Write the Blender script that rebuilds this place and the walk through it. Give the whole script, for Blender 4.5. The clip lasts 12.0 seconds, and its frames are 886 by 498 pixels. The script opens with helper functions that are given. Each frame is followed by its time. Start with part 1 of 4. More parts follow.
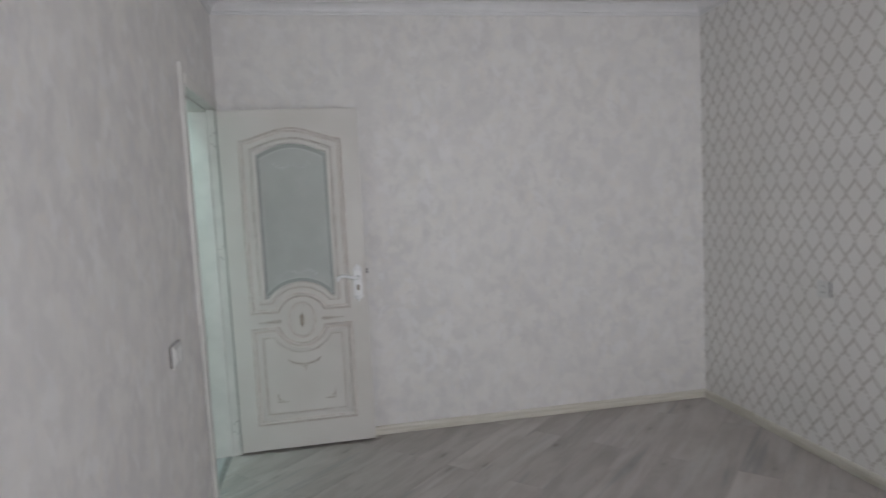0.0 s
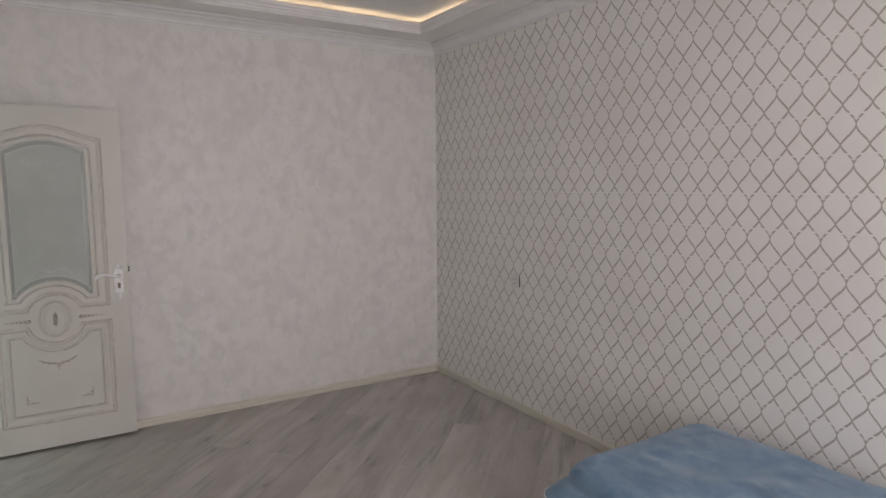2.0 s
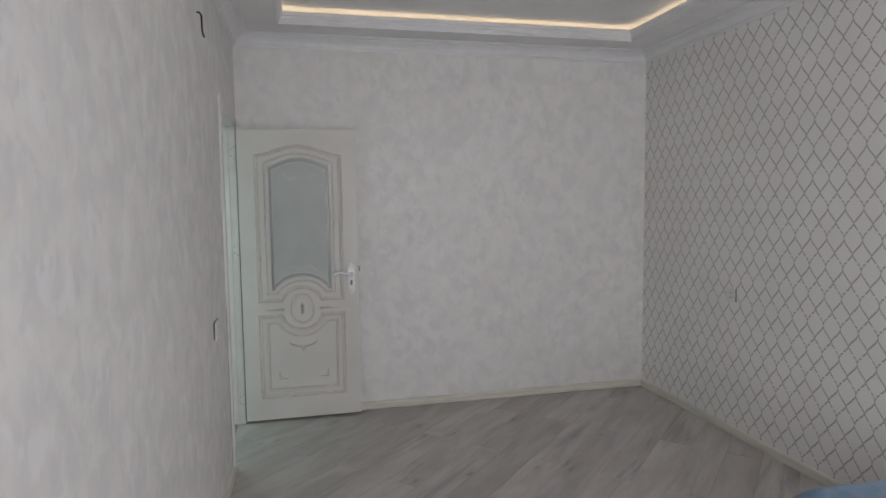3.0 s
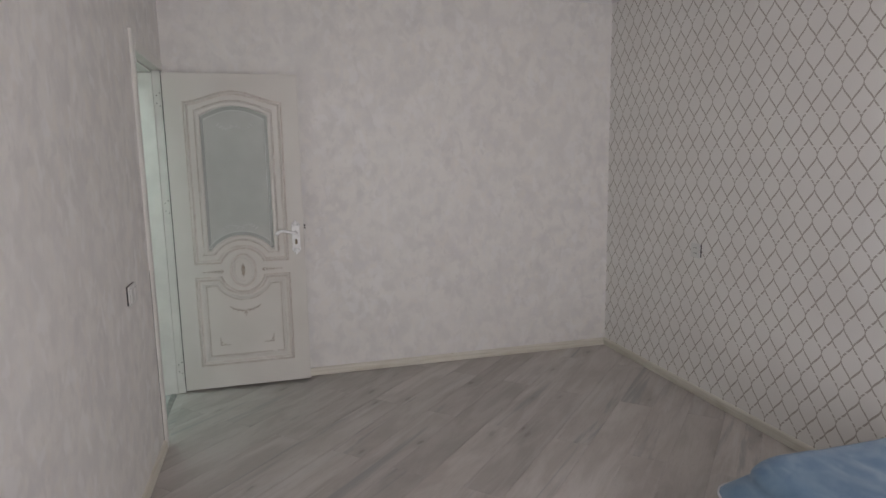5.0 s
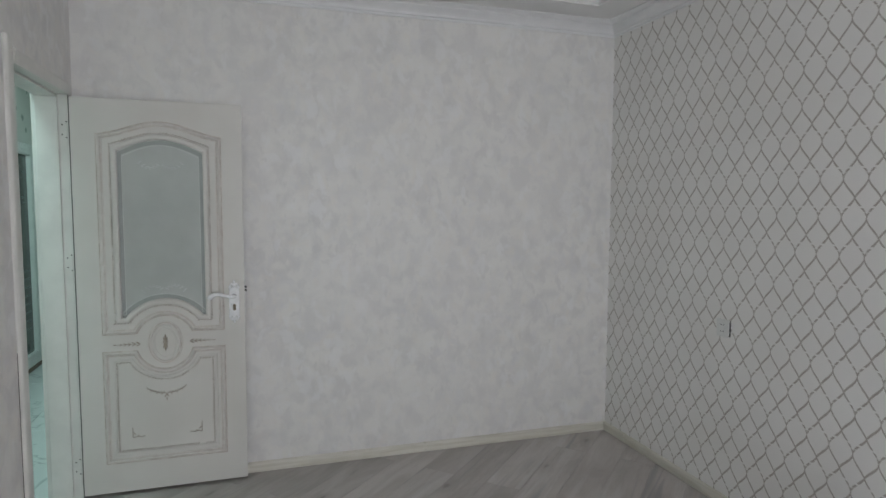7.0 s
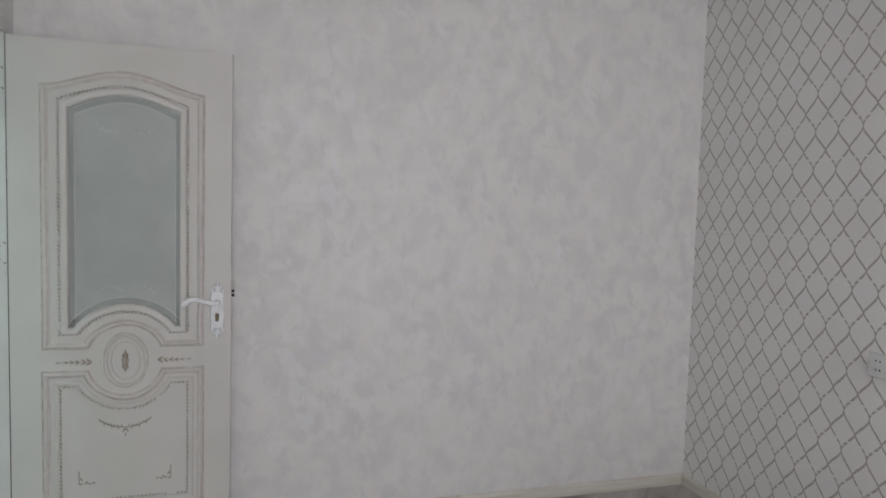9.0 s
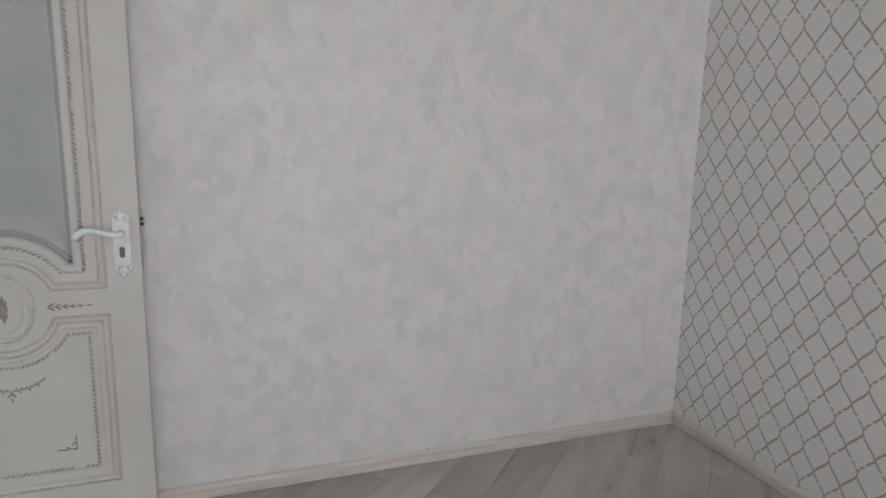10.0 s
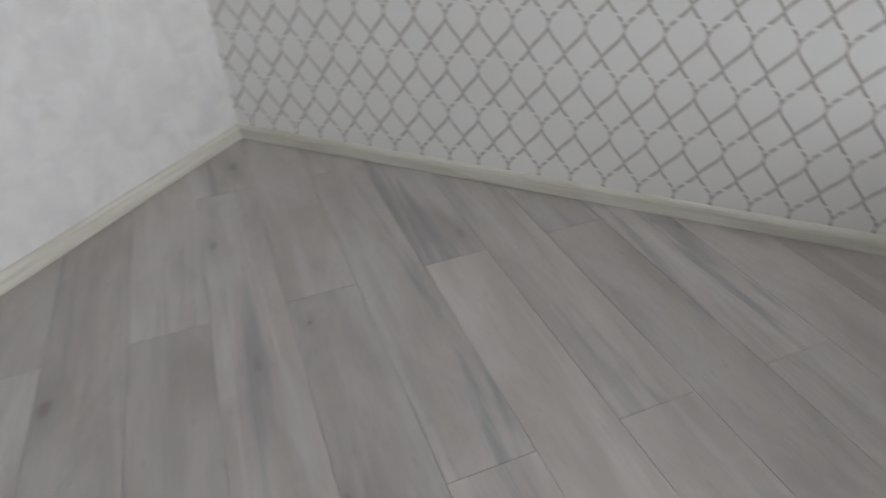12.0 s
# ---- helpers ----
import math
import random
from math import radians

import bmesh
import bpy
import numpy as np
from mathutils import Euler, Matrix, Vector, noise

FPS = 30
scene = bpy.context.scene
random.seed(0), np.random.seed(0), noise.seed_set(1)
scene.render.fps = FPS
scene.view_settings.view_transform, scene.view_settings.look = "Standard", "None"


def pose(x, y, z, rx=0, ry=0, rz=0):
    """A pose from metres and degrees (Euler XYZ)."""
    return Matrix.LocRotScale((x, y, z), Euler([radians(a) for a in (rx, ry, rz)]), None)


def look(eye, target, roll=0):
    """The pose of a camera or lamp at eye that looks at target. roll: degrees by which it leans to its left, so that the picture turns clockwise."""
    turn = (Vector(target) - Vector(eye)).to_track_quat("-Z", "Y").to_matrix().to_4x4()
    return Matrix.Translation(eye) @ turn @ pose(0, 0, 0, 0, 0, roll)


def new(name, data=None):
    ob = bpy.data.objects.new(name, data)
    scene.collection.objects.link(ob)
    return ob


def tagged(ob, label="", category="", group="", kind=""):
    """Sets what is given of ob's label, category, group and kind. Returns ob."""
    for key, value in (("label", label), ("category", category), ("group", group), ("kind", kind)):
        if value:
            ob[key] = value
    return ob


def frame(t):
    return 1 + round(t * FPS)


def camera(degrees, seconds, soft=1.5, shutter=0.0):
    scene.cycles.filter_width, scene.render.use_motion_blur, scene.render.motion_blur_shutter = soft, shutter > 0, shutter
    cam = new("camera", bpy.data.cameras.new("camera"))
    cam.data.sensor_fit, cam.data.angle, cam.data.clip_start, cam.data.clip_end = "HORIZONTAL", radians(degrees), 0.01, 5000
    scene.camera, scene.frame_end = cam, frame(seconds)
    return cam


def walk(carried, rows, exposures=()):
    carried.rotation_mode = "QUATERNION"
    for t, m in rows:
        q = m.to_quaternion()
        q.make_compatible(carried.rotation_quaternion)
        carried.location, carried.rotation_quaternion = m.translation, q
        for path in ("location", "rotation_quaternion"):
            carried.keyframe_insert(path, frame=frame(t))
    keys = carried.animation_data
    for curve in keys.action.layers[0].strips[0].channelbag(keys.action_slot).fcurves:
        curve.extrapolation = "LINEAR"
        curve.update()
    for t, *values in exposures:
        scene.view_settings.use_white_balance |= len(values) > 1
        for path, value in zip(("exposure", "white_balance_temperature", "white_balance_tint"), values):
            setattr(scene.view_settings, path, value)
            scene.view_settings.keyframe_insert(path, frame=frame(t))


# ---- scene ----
cam = camera(72.1, 12.0, soft=1.5, shutter=0.25)
PATH = [
    (0, (-0.102, -0.203, 1.466), (0.241, 1.76, 1.298), -2.9),
    (0.5, (-0.109, -0.34, 1.474), (0.723, 1.469, 1.287), -1.2),
    (1, (-0.238, -0.516, 1.489), (0.76, 1.205, 1.284), -0.7),
    (1.5, (-0.303, -0.637, 1.574), (0.742, 1.055, 1.365), -0.6),
    (2, (-0.245, -0.734, 1.553), (0.803, 0.957, 1.345), -0.4),
    (2.5, (-0.236, -0.829, 1.549), (0.557, 0.997, 1.357), -0.6),
    (3, (-0.308, -0.837, 1.535), (0.137, 1.106, 1.371), -0.7),
    (3.5, (-0.214, -0.827, 1.471), (0.183, 1.124, 1.276), -0.2),
    (3.7, (-0.179, -0.817, 1.432), (0.222, 1.117, 1.116), -0.1),
    (5.3, (-0.11, -0.534, 1.506), (0.442, 1.368, 1.231), -1.1),
    (5.5, (-0.108, -0.477, 1.522), (0.46, 1.426, 1.281), -1.3),
    (6, (-0.044, -0.349, 1.531), (0.552, 1.547, 1.31), -1.4),
    (6.5, (0.093, -0.127, 1.55), (0.691, 1.774, 1.376), -0.5),
    (7, (0.104, 0.065, 1.519), (0.703, 1.967, 1.365), 0.3),
    (7.2, (0.09, 0.139, 1.525), (0.66, 2.051, 1.392), 0.8),
    (8.8, (0.244, 0.765, 1.401), (0.742, 2.701, 1.360), 1.8),
    (9, (0.237, 0.834, 1.407), (0.767, 2.759, 1.288), 1.6),
    (9.5, (0.267, 1.058, 1.366), (0.870, 2.941, 1.067), 1.9),
    (10, (0.335, 1.292, 1.321), (0.996, 3.149, 0.980), 1.2),
    (10.5, (0.437, 1.496, 1.251), (1.132, 3.329, 0.855), 0.7),
    (10.8, (0.497, 1.579, 1.199), (1.190, 3.375, 0.655), 0.8),
    (11, (0.488, 1.637, 1.145), (1.256, 3.339, 0.426), 0.8),
    (11.2, (0.443, 1.673, 1.144), (1.321, 3.173, 0.153), 2.2),
    (11.5, (0.460, 1.737, 1.094), (1.550, 3.030, 0.027), 2.4),
    (11.6, (0.483, 1.765, 1.083), (1.647, 2.977, -0.001), 1.3),
    (11.8, (0.557, 1.825, 1.060), (1.894, 2.788, -0.073), -0.4),
    (12, (0.644, 1.881, 1.046), (2.105, 2.566, -0.136), -2.6),
]
EXPOSURES = [(0.0, -0.12, 6450, 15), (0.5, -0.08, 6800, 18), (1.0, -0.18, 7150, 20.5), (2.2, -0.20, 7100, 20), (3.0, -0.24, 6550, 15.5), (3.7, -0.22, 6700, 19), (6.0, -0.17, 6900, 17.5), (6.5, -0.14, 6600, 14), (7.0, -0.12, 6400, 11), (7.2, -0.08, 6420, 13), (8.8, 0.0, 6450, 16), (9.5, 0.04, 6750, 15), (10.0, 0.10, 6600, 15), (10.5, 0.06, 6450, 14), (11.0, 0.18, 6450, 14), (11.5, 0.38, 6400, 12), (12.0, 0.50, 6350, 12)]
walk(cam, [(t, look(eye, target, roll)) for t, eye, target, roll in PATH], exposures=EXPOSURES)

# ---- plan, in metres ----
XL, XR, YF, YB = -0.735, 2.35, 3.55, -1.75      # room: side walls, far wall, window wall
SOFFIT, UPPER, CORNICE = 2.655, 2.754, 2.573     # dropped ceiling rim, raised ceiling, foot of the cornice
WALL = 0.160                                    # thickness of the wall with the doorway
DOOR_Y0, DOOR_Y1, DOOR_TOP = 2.735, 3.475, 2.03 # clear opening in that wall
HALL_X, HALL_Y0, HALL_Y1 = -1.85, 1.60, 7.40    # hall beyond the doorway

# ---- world and lights ----
DAY, HALL, LED = 43.5, 26.0, 5.6                # watts, watts, strip brightness
world = bpy.data.worlds.new("world")
scene.world = world
world.use_nodes = True
wn = world.node_tree
sky = wn.nodes.new("ShaderNodeTexSky")
sky.sky_type, sky.sun_disc = "NISHITA", False
sky.sun_elevation, sky.sun_rotation = radians(42), radians(30)
wn.links.new(sky.outputs[0], wn.nodes["Background"].inputs[0])
wn.nodes["Background"].inputs[1].default_value = 0.08


def area_lamp(name, m, sx, sy, power, colour):
    data = bpy.data.lights.new(name, "AREA")
    data.shape, data.size, data.size_y, data.energy, data.color = "RECTANGLE", sx, sy, power, colour
    ob = new(name, data)
    ob.matrix_world = m
    return ob


WIN_X0, WIN_X1, WIN_Z0, WIN_Z1 = -0.25, 2.20, 0.30, 2.40
area_lamp("window_daylight", look(((WIN_X0 + WIN_X1) / 2, YB - 0.22, (WIN_Z0 + WIN_Z1) / 2), ((WIN_X0 + WIN_X1) / 2, 0, 1.45)),
          WIN_X1 - WIN_X0, WIN_Z1 - WIN_Z0, DAY, (0.97, 0.98, 1.0))
# Unseen fill added for the hall's light, placed to reach the door lining.
area_lamp("hall_lamp", look((-1.08, 4.0, 2.6), (-1.08, 4.0, 0)), 0.26, 3.4, HALL, (0.68, 1.0, 0.95))


# ---- materials ----
class Nodes:
    """A small wrapper that makes writing node trees short."""

    def __init__(self, name):
        self.m = bpy.data.materials.new(name)
        self.m.use_nodes = True
        self.t = self.m.node_tree
        self.b = self.t.nodes["Principled BSDF"]

    def put(self, socket, v):
        if isinstance(v, (int, float)):
            socket.default_value = v
        elif isinstance(v, tuple):
            socket.default_value = (*v, 1.0) if len(v) == 3 and socket.type == "RGBA" else v
        else:
            self.t.links.new(v, socket)

    def set(self, **kw):
        names = dict(base="Base Color", rough="Roughness", metal="Metallic", normal="Normal", ior="IOR", trans="Transmission Weight",
                     spec="Specular IOR Level", sheen="Sheen Weight", sheen_rough="Sheen Roughness", glow="Emission Color", power="Emission Strength",
                     coat="Coat Weight")
        for k, v in kw.items():
            self.put(self.b.inputs[names[k]], v)
        return self

    def math(self, op, a, b=0.0, c=0.0, clamp=False):
        n = self.t.nodes.new("ShaderNodeMath")
        n.operation, n.use_clamp = op, clamp
        for s, v in zip(n.inputs, (a, b, c)):
            self.put(s, v)
        return n.outputs[0]

    def coord(self, scale=(1, 1, 1), offset=None, kind="Object"):
        c = self.t.nodes.new("ShaderNodeTexCoord")
        n = self.t.nodes.new("ShaderNodeMapping")
        self.t.links.new(c.outputs[kind], n.inputs[0])
        n.inputs["Scale"].default_value = scale
        if offset is not None:
            self.put(n.inputs["Location"], offset)
        return n.outputs[0]

    def noise(self, vec, scale, detail=3.0, rough=0.5, warp=0.0):
        n = self.t.nodes.new("ShaderNodeTexNoise")
        self.put(n.inputs["Vector"], vec)
        for k, v in (("Scale", scale), ("Detail", detail), ("Roughness", rough), ("Distortion", warp)):
            n.inputs[k].default_value = v
        return n.outputs[0]

    def ramp(self, v, lo, hi, a=0.0, b=1.0, smooth=True):
        n = self.t.nodes.new("ShaderNodeMapRange")
        n.interpolation_type = "SMOOTHSTEP" if smooth else "LINEAR"
        for s, x in zip(n.inputs, (v, lo, hi, a, b)):
            self.put(s, x)
        return n.outputs[0]

    def mix(self, f, a, b, blend="MIX"):
        n = self.t.nodes.new("ShaderNodeMix")
        n.data_type, n.blend_type = "RGBA", blend
        for s, v in zip((n.inputs[0], n.inputs[6], n.inputs[7]), (f, a, b)):
            self.put(s, v)
        return n.outputs[2]

    def bump(self, h, strength, distance):
        n = self.t.nodes.new("ShaderNodeBump")
        n.inputs["Strength"].default_value, n.inputs["Distance"].default_value = strength, distance
        self.t.links.new(h, n.inputs["Height"])
        return n.outputs[0]

    def random(self):
        return self.t.nodes.new("ShaderNodeObjectInfo").outputs["Random"]

    def xyz(self, v):
        n = self.t.nodes.new("ShaderNodeSeparateXYZ")
        self.t.links.new(v, n.inputs[0])
        return n.outputs


def plain(name, base, rough, metal=0.0, vary=0.06, scale=9.0, bump=0.08, **kw):
    """A painted, moulded or cast surface with faint mottling and relief."""
    n = Nodes(name)
    v = n.coord()
    big, fine = n.noise(v, scale, 4), n.noise(v, scale * 14, 3)
    dark = tuple(c * (1 - vary * 2) for c in base)
    light = tuple(min(1, c * (1 + vary)) for c in base)
    n.set(base=n.mix(n.ramp(big, 0.3, 0.7), dark, light), rough=n.ramp(fine, 0.3, 0.7, rough - 0.05, rough + 0.05), metal=metal,
          normal=n.bump(fine, bump, 0.002), **kw)
    return n.m


def plaster_wallpaper():
    """Pale wallpaper with small trowelled dabs, cloudy tone and a slight pearly sheen."""
    n = Nodes("plaster_wallpaper")
    v = n.coord()
    patch = n.noise(v, 8.5, 4, 0.55, 0.4)
    dab = n.noise(n.coord((1, 1, 0.7), offset=(7.3, 2.1, 4.4)), 14.0, 3, 0.5, 0.45)
    pearl = n.noise(n.coord((1, 1, 0.8), offset=(1.9, 6.4, 0.7)), 12.0, 3, 0.5, 0.4)
    cloud = n.noise(v, 1.9, 3)
    fleck = n.noise(n.coord((26, 26, 15)), 1.0, 3, 0.55, 0.3)
    fine = n.noise(v, 120, 4, 0.6)
    c = n.mix(n.ramp(patch, 0.36, 0.66), (0.780, 0.764, 0.742), (0.690, 0.676, 0.668))
    c = n.mix(n.ramp(dab, 0.54, 0.64, 0, 0.45), c, (0.640, 0.625, 0.622))
    c = n.mix(n.ramp(dab, 0.34, 0.45, 0.40, 0), c, (0.765, 0.728, 0.685))
    # Pearly sheen is put into the colour too, as pale and lilac dabs.
    c = n.mix(n.ramp(pearl, 0.55, 0.66, 0, 0.55), c, (0.800, 0.795, 0.800))
    c = n.mix(n.ramp(pearl, 0.32, 0.44, 0.35, 0), c, (0.690, 0.682, 0.705))
    c = n.mix(n.ramp(fleck, 0.62, 0.72, 0, 0.45), c, (0.630, 0.615, 0.605))
    c = n.mix(n.ramp(cloud, 0.35, 0.65, 0, 0.30), c, (0.775, 0.760, 0.742))
    h = n.math("ADD", n.math("MULTIPLY", dab, 0.8), n.math("MULTIPLY", fine, 0.2))
    n.set(base=c, rough=n.ramp(pearl, 0.50, 0.64, 0.56, 0.36), spec=0.5, normal=n.bump(h, 0.30, 0.004))
    return n.m


LATTICE_W, LATTICE_P, LATTICE_Y, LATTICE_Z = 0.1046, 0.1550, 2.1163, 1.7755


def lattice_wallpaper():
    """Off-white wallpaper printed with a taupe ogee lattice: whole strokes above each crossing, broken twice below it."""
    n = Nodes("lattice_wallpaper")
    v = n.coord()
    p = n.xyz(v)
    u = n.math("DIVIDE", n.math("SUBTRACT", p[1], LATTICE_Y), LATTICE_W)
    f = n.math("FRACT", n.math("DIVIDE", n.math("SUBTRACT", LATTICE_Z + 30 * LATTICE_P, p[2]), LATTICE_P))
    swing = n.math("MULTIPLY_ADD", n.math("COSINE", n.math("MULTIPLY", f, math.pi)), -0.5, 0.5)
    half_row = n.math("MULTIPLY", f, 2.0)
    ogee = n.math("MULTIPLY_ADD", n.math("FLOOR", half_row), 0.5, n.ramp(n.math("FRACT", half_row), 0, 1, 0, 0.5))
    swing = n.math("ADD", n.math("MULTIPLY", swing, 0.42), n.math("MULTIPLY", ogee, 0.58))
    bulge = n.math("SINE", n.math("MULTIPLY", f, math.pi))
    slope = n.math("MULTIPLY", bulge, LATTICE_W * math.pi / 2 / LATTICE_P)
    lean = n.math("DIVIDE", LATTICE_W, n.math("SQRT", n.math("MULTIPLY_ADD", slope, slope, 1.0)))
    gap1 = n.math("MULTIPLY", n.ramp(f, 0.700, 0.712), n.ramp(f, 0.748, 0.760, 1, 0))
    gap2 = n.math("MULTIPLY", n.ramp(f, 0.842, 0.852, 0, 0.75), n.ramp(f, 0.868, 0.878, 1, 0))
    ink = n.math("SUBTRACT", 1.0, n.math("MAXIMUM", gap1, gap2))
    belly = n.math("ABSOLUTE", n.math("SINE", n.math("MULTIPLY", f, 2 * math.pi)))
    strokes = []
    for sign, thin, wide in ((-1.0, 0.0021, 0.0026), (1.0, 0.0021, 0.0018)):
        a = n.math("FRACT", n.math("MULTIPLY_ADD", swing, sign, n.math("ADD", u, 200.5)))
        d = n.math("MULTIPLY", n.math("ABSOLUTE", n.math("SUBTRACT", a, 0.5)), lean)
        half = n.math("MULTIPLY_ADD", belly, wide, thin)
        edge = n.math("SUBTRACT", d, half)
        strokes.append(n.ramp(edge, -0.0006, 0.0006, 1, 0))
    line = n.math("MULTIPLY", n.math("MAXIMUM", strokes[0], strokes[1]), ink)
    wear = n.noise(v, 60, 3)
    line = n.math("MULTIPLY", line, n.ramp(wear, 0.25, 0.5, 0.70, 1.0))
    cloud, fine = n.noise(v, 2.2, 3), n.noise(v, 260, 3, 0.6)
    ground = n.mix(n.ramp(cloud, 0.3, 0.7), (0.800, 0.782, 0.764), (0.840, 0.826, 0.810))
    ground = n.mix(n.ramp(fine, 0.3, 0.7, 0, 0.16), ground, (0.66, 0.64, 0.62))
    n.set(base=n.mix(line, ground, (0.450, 0.415, 0.380)), rough=n.ramp(line, 0, 1, 0.60, 0.45), metal=n.math("MULTIPLY", line, 0.20),
          normal=n.bump(n.math("ADD", n.math("MULTIPLY", fine, 0.5), line), 0.25, 0.0015))
    return n.m


def grey_oak():
    """Grey limed oak laminate: cloudy tone, grain along the plank, blue-grey streaks on some planks, knots, each plank different."""
    n = Nodes("grey_oak_laminate")
    r = n.random()
    r2 = n.math("FRACT", n.math("MULTIPLY", r, 17.31))
    c = n.t.nodes.new("ShaderNodeCombineXYZ")
    n.put(c.inputs[0], n.math("MULTIPLY", r, 37.0))
    n.put(c.inputs[1], n.math("MULTIPLY", r, 91.0))
    at = c.outputs[0]
    cloud = n.noise(n.coord((2.2, 7.0, 1), at), 1.0, 4, 0.55, 0.6)
    streak = n.noise(n.coord((1.0, 17, 1), at), 1.0, 4, 0.55, 0.4)
    band = n.noise(n.coord((0.55, 9.0, 1), at), 1.0, 4, 0.6, 1.0)
    grain = n.noise(n.coord((6, 150, 1), at), 1.0, 5, 0.7, 0.3)
    pore = n.noise(n.coord((14, 60, 1), at), 1.0, 4, 0.65, 0.6)
    col = n.mix(n.ramp(cloud, 0.32, 0.68), (0.420, 0.389, 0.368), (0.528, 0.498, 0.477))
    col = n.mix(n.ramp(streak, 0.55, 0.75, 0, 0.32), col, (0.590, 0.580, 0.570))
    col = n.mix(n.math("MULTIPLY", n.ramp(band, 0.54, 0.66, 0, 0.70), n.ramp(r2, 0.35, 0.75)), col, (0.300, 0.300, 0.310))
    col = n.mix(n.math("MULTIPLY", n.ramp(band, 0.34, 0.46, 0.35, 0), n.ramp(r2, 0.25, 0.65)), col, (0.610, 0.605, 0.600))
    col = n.mix(n.ramp(grain, 0.48, 0.75, 0, 0.20), col, (0.310, 0.290, 0.275))
    col = n.mix(n.ramp(pore, 0.56, 0.72, 0, 0.32), col, (0.350, 0.330, 0.315))
    k = n.t.nodes.new("ShaderNodeTexVoronoi")
    k.voronoi_dimensions = "2D"
    warp = n.noise(n.coord((7, 7, 1), at), 1.0, 2)
    stretched = n.coord((2.0, 5.2, 1), at)
    shifted = n.t.nodes.new("ShaderNodeVectorMath")
    shifted.operation = "MULTIPLY_ADD"
    n.put(shifted.inputs[0], warp)
    shifted.inputs[1].default_value = (0.30, 0.24, 0)
    n.put(shifted.inputs[2], stretched)
    n.put(k.inputs["Vector"], shifted.outputs[0])
    k.inputs["Scale"].default_value = 1.0
    pick = n.xyz(k.outputs["Color"])[0]
    some = n.ramp(pick, 0.58, 0.80)
    size = n.ramp(n.xyz(k.outputs["Color"])[1], 0, 1, 0.55, 1.7, smooth=False)
    d = n.math("DIVIDE", k.outputs["Distance"], size)
    col = n.mix(n.math("MULTIPLY", some, n.ramp(d, 0.03, 0.24, 0.45, 0)), col, (0.330, 0.305, 0.285))
    col = n.mix(n.math("MULTIPLY", some, n.ramp(d, 0.018, 0.066, 0.55, 0)), col, (0.215, 0.195, 0.180))
    tone = n.ramp(r, 0, 1, 0.88, 1.08, smooth=False)
    grey = n.t.nodes.new("ShaderNodeCombineColor")
    for s in grey.inputs:
        n.put(s, tone)
    col = n.mix(1.0, col, grey.outputs[0], "MULTIPLY")
    n.set(base=col, rough=n.ramp(grain, 0.3, 0.7, 0.38, 0.52), spec=0.4, normal=n.bump(n.math("ADD", grain, n.math("MULTIPLY", streak, 0.5)), 0.12, 0.0012))
    return n.m


def limed_skirting():
    n = Nodes("cream_wood_print_skirting")
    s = n.noise(n.coord((3, 3, 60)), 1.0, 4, 0.6, 0.6)
    t = n.noise(n.coord((9, 9, 9)), 1.0, 3)
    c = n.mix(n.ramp(s, 0.35, 0.68), (0.690, 0.665, 0.595), (0.580, 0.550, 0.470))
    n.set(base=n.mix(n.ramp(t, 0.4, 0.7, 0, 0.3), c, (0.66, 0.64, 0.58)), rough=0.42, normal=n.bump(s, 0.1, 0.001))
    return n.m


def door_enamel():
    n = Nodes("cream_door_enamel")
    v = n.coord()
    big, fine = n.noise(v, 3.0, 3), n.noise(v, 160, 3)
    n.set(base=n.mix(n.ramp(big, 0.3, 0.7), (0.630, 0.606, 0.572), (0.668, 0.646, 0.614)), rough=n.ramp(fine, 0.3, 0.7, 0.40, 0.5),
          normal=n.bump(fine, 0.05, 0.001))
    return n.m


def patina(name, pale, rubbed, lo=0.35, hi=0.7, scale=34):
    """Enamel with a brown rubbed-in patina that comes and goes."""
    n = Nodes(name)
    v = n.coord()
    a = n.noise(v, scale, 4, 0.6, 0.6)
    n.set(base=n.mix(n.ramp(a, lo, hi), pale, rubbed), rough=0.46, normal=n.bump(a, 0.1, 0.001))
    return n.m


def frosted_glass():
    n = Nodes("frosted_glass")
    v = n.coord()
    cloud, fine = n.noise(v, 5, 3), n.noise(v, 420, 2)
    n.set(base=n.mix(n.ramp(cloud, 0.3, 0.7), (0.455, 0.482, 0.462), (0.515, 0.540, 0.518)), rough=0.42, spec=0.5, trans=0.12, normal=n.bump(fine, 0.06, 0.0006))
    return n.m


def plush():
    n = Nodes("blue_plush")
    v = n.coord()
    patch, pile = n.noise(v, 6, 4, 0.6, 1.5), n.noise(v, 330, 2)
    brush = n.noise(n.coord((16, 7, 7)), 1.0, 3, 0.6, 1.0)
    c = n.mix(n.ramp(patch, 0.35, 0.68), (0.165, 0.275, 0.395), (0.105, 0.205, 0.330))
    c = n.mix(n.ramp(brush, 0.50, 0.75, 0, 0.6), c, (0.235, 0.345, 0.455))
    n.set(base=c, rough=0.9, sheen=0.35, sheen_rough=0.4, normal=n.bump(n.math("ADD", pile, n.math("MULTIPLY", patch, 2)), 0.5, 0.004))
    return n.m


def hall_tile():
    n = Nodes("veined_marble_tile")
    v = n.coord()
    warp = n.noise(v, 1.1, 5, 0.6, 0.9)
    vein = n.math("ABSOLUTE", n.math("SUBTRACT", warp, 0.5))
    c = n.mix(n.ramp(vein, 0.0, 0.016, 0.5, 0), (0.58, 0.60, 0.60), (0.25, 0.28, 0.28))
    n.set(base=c, rough=0.16)
    return n.m


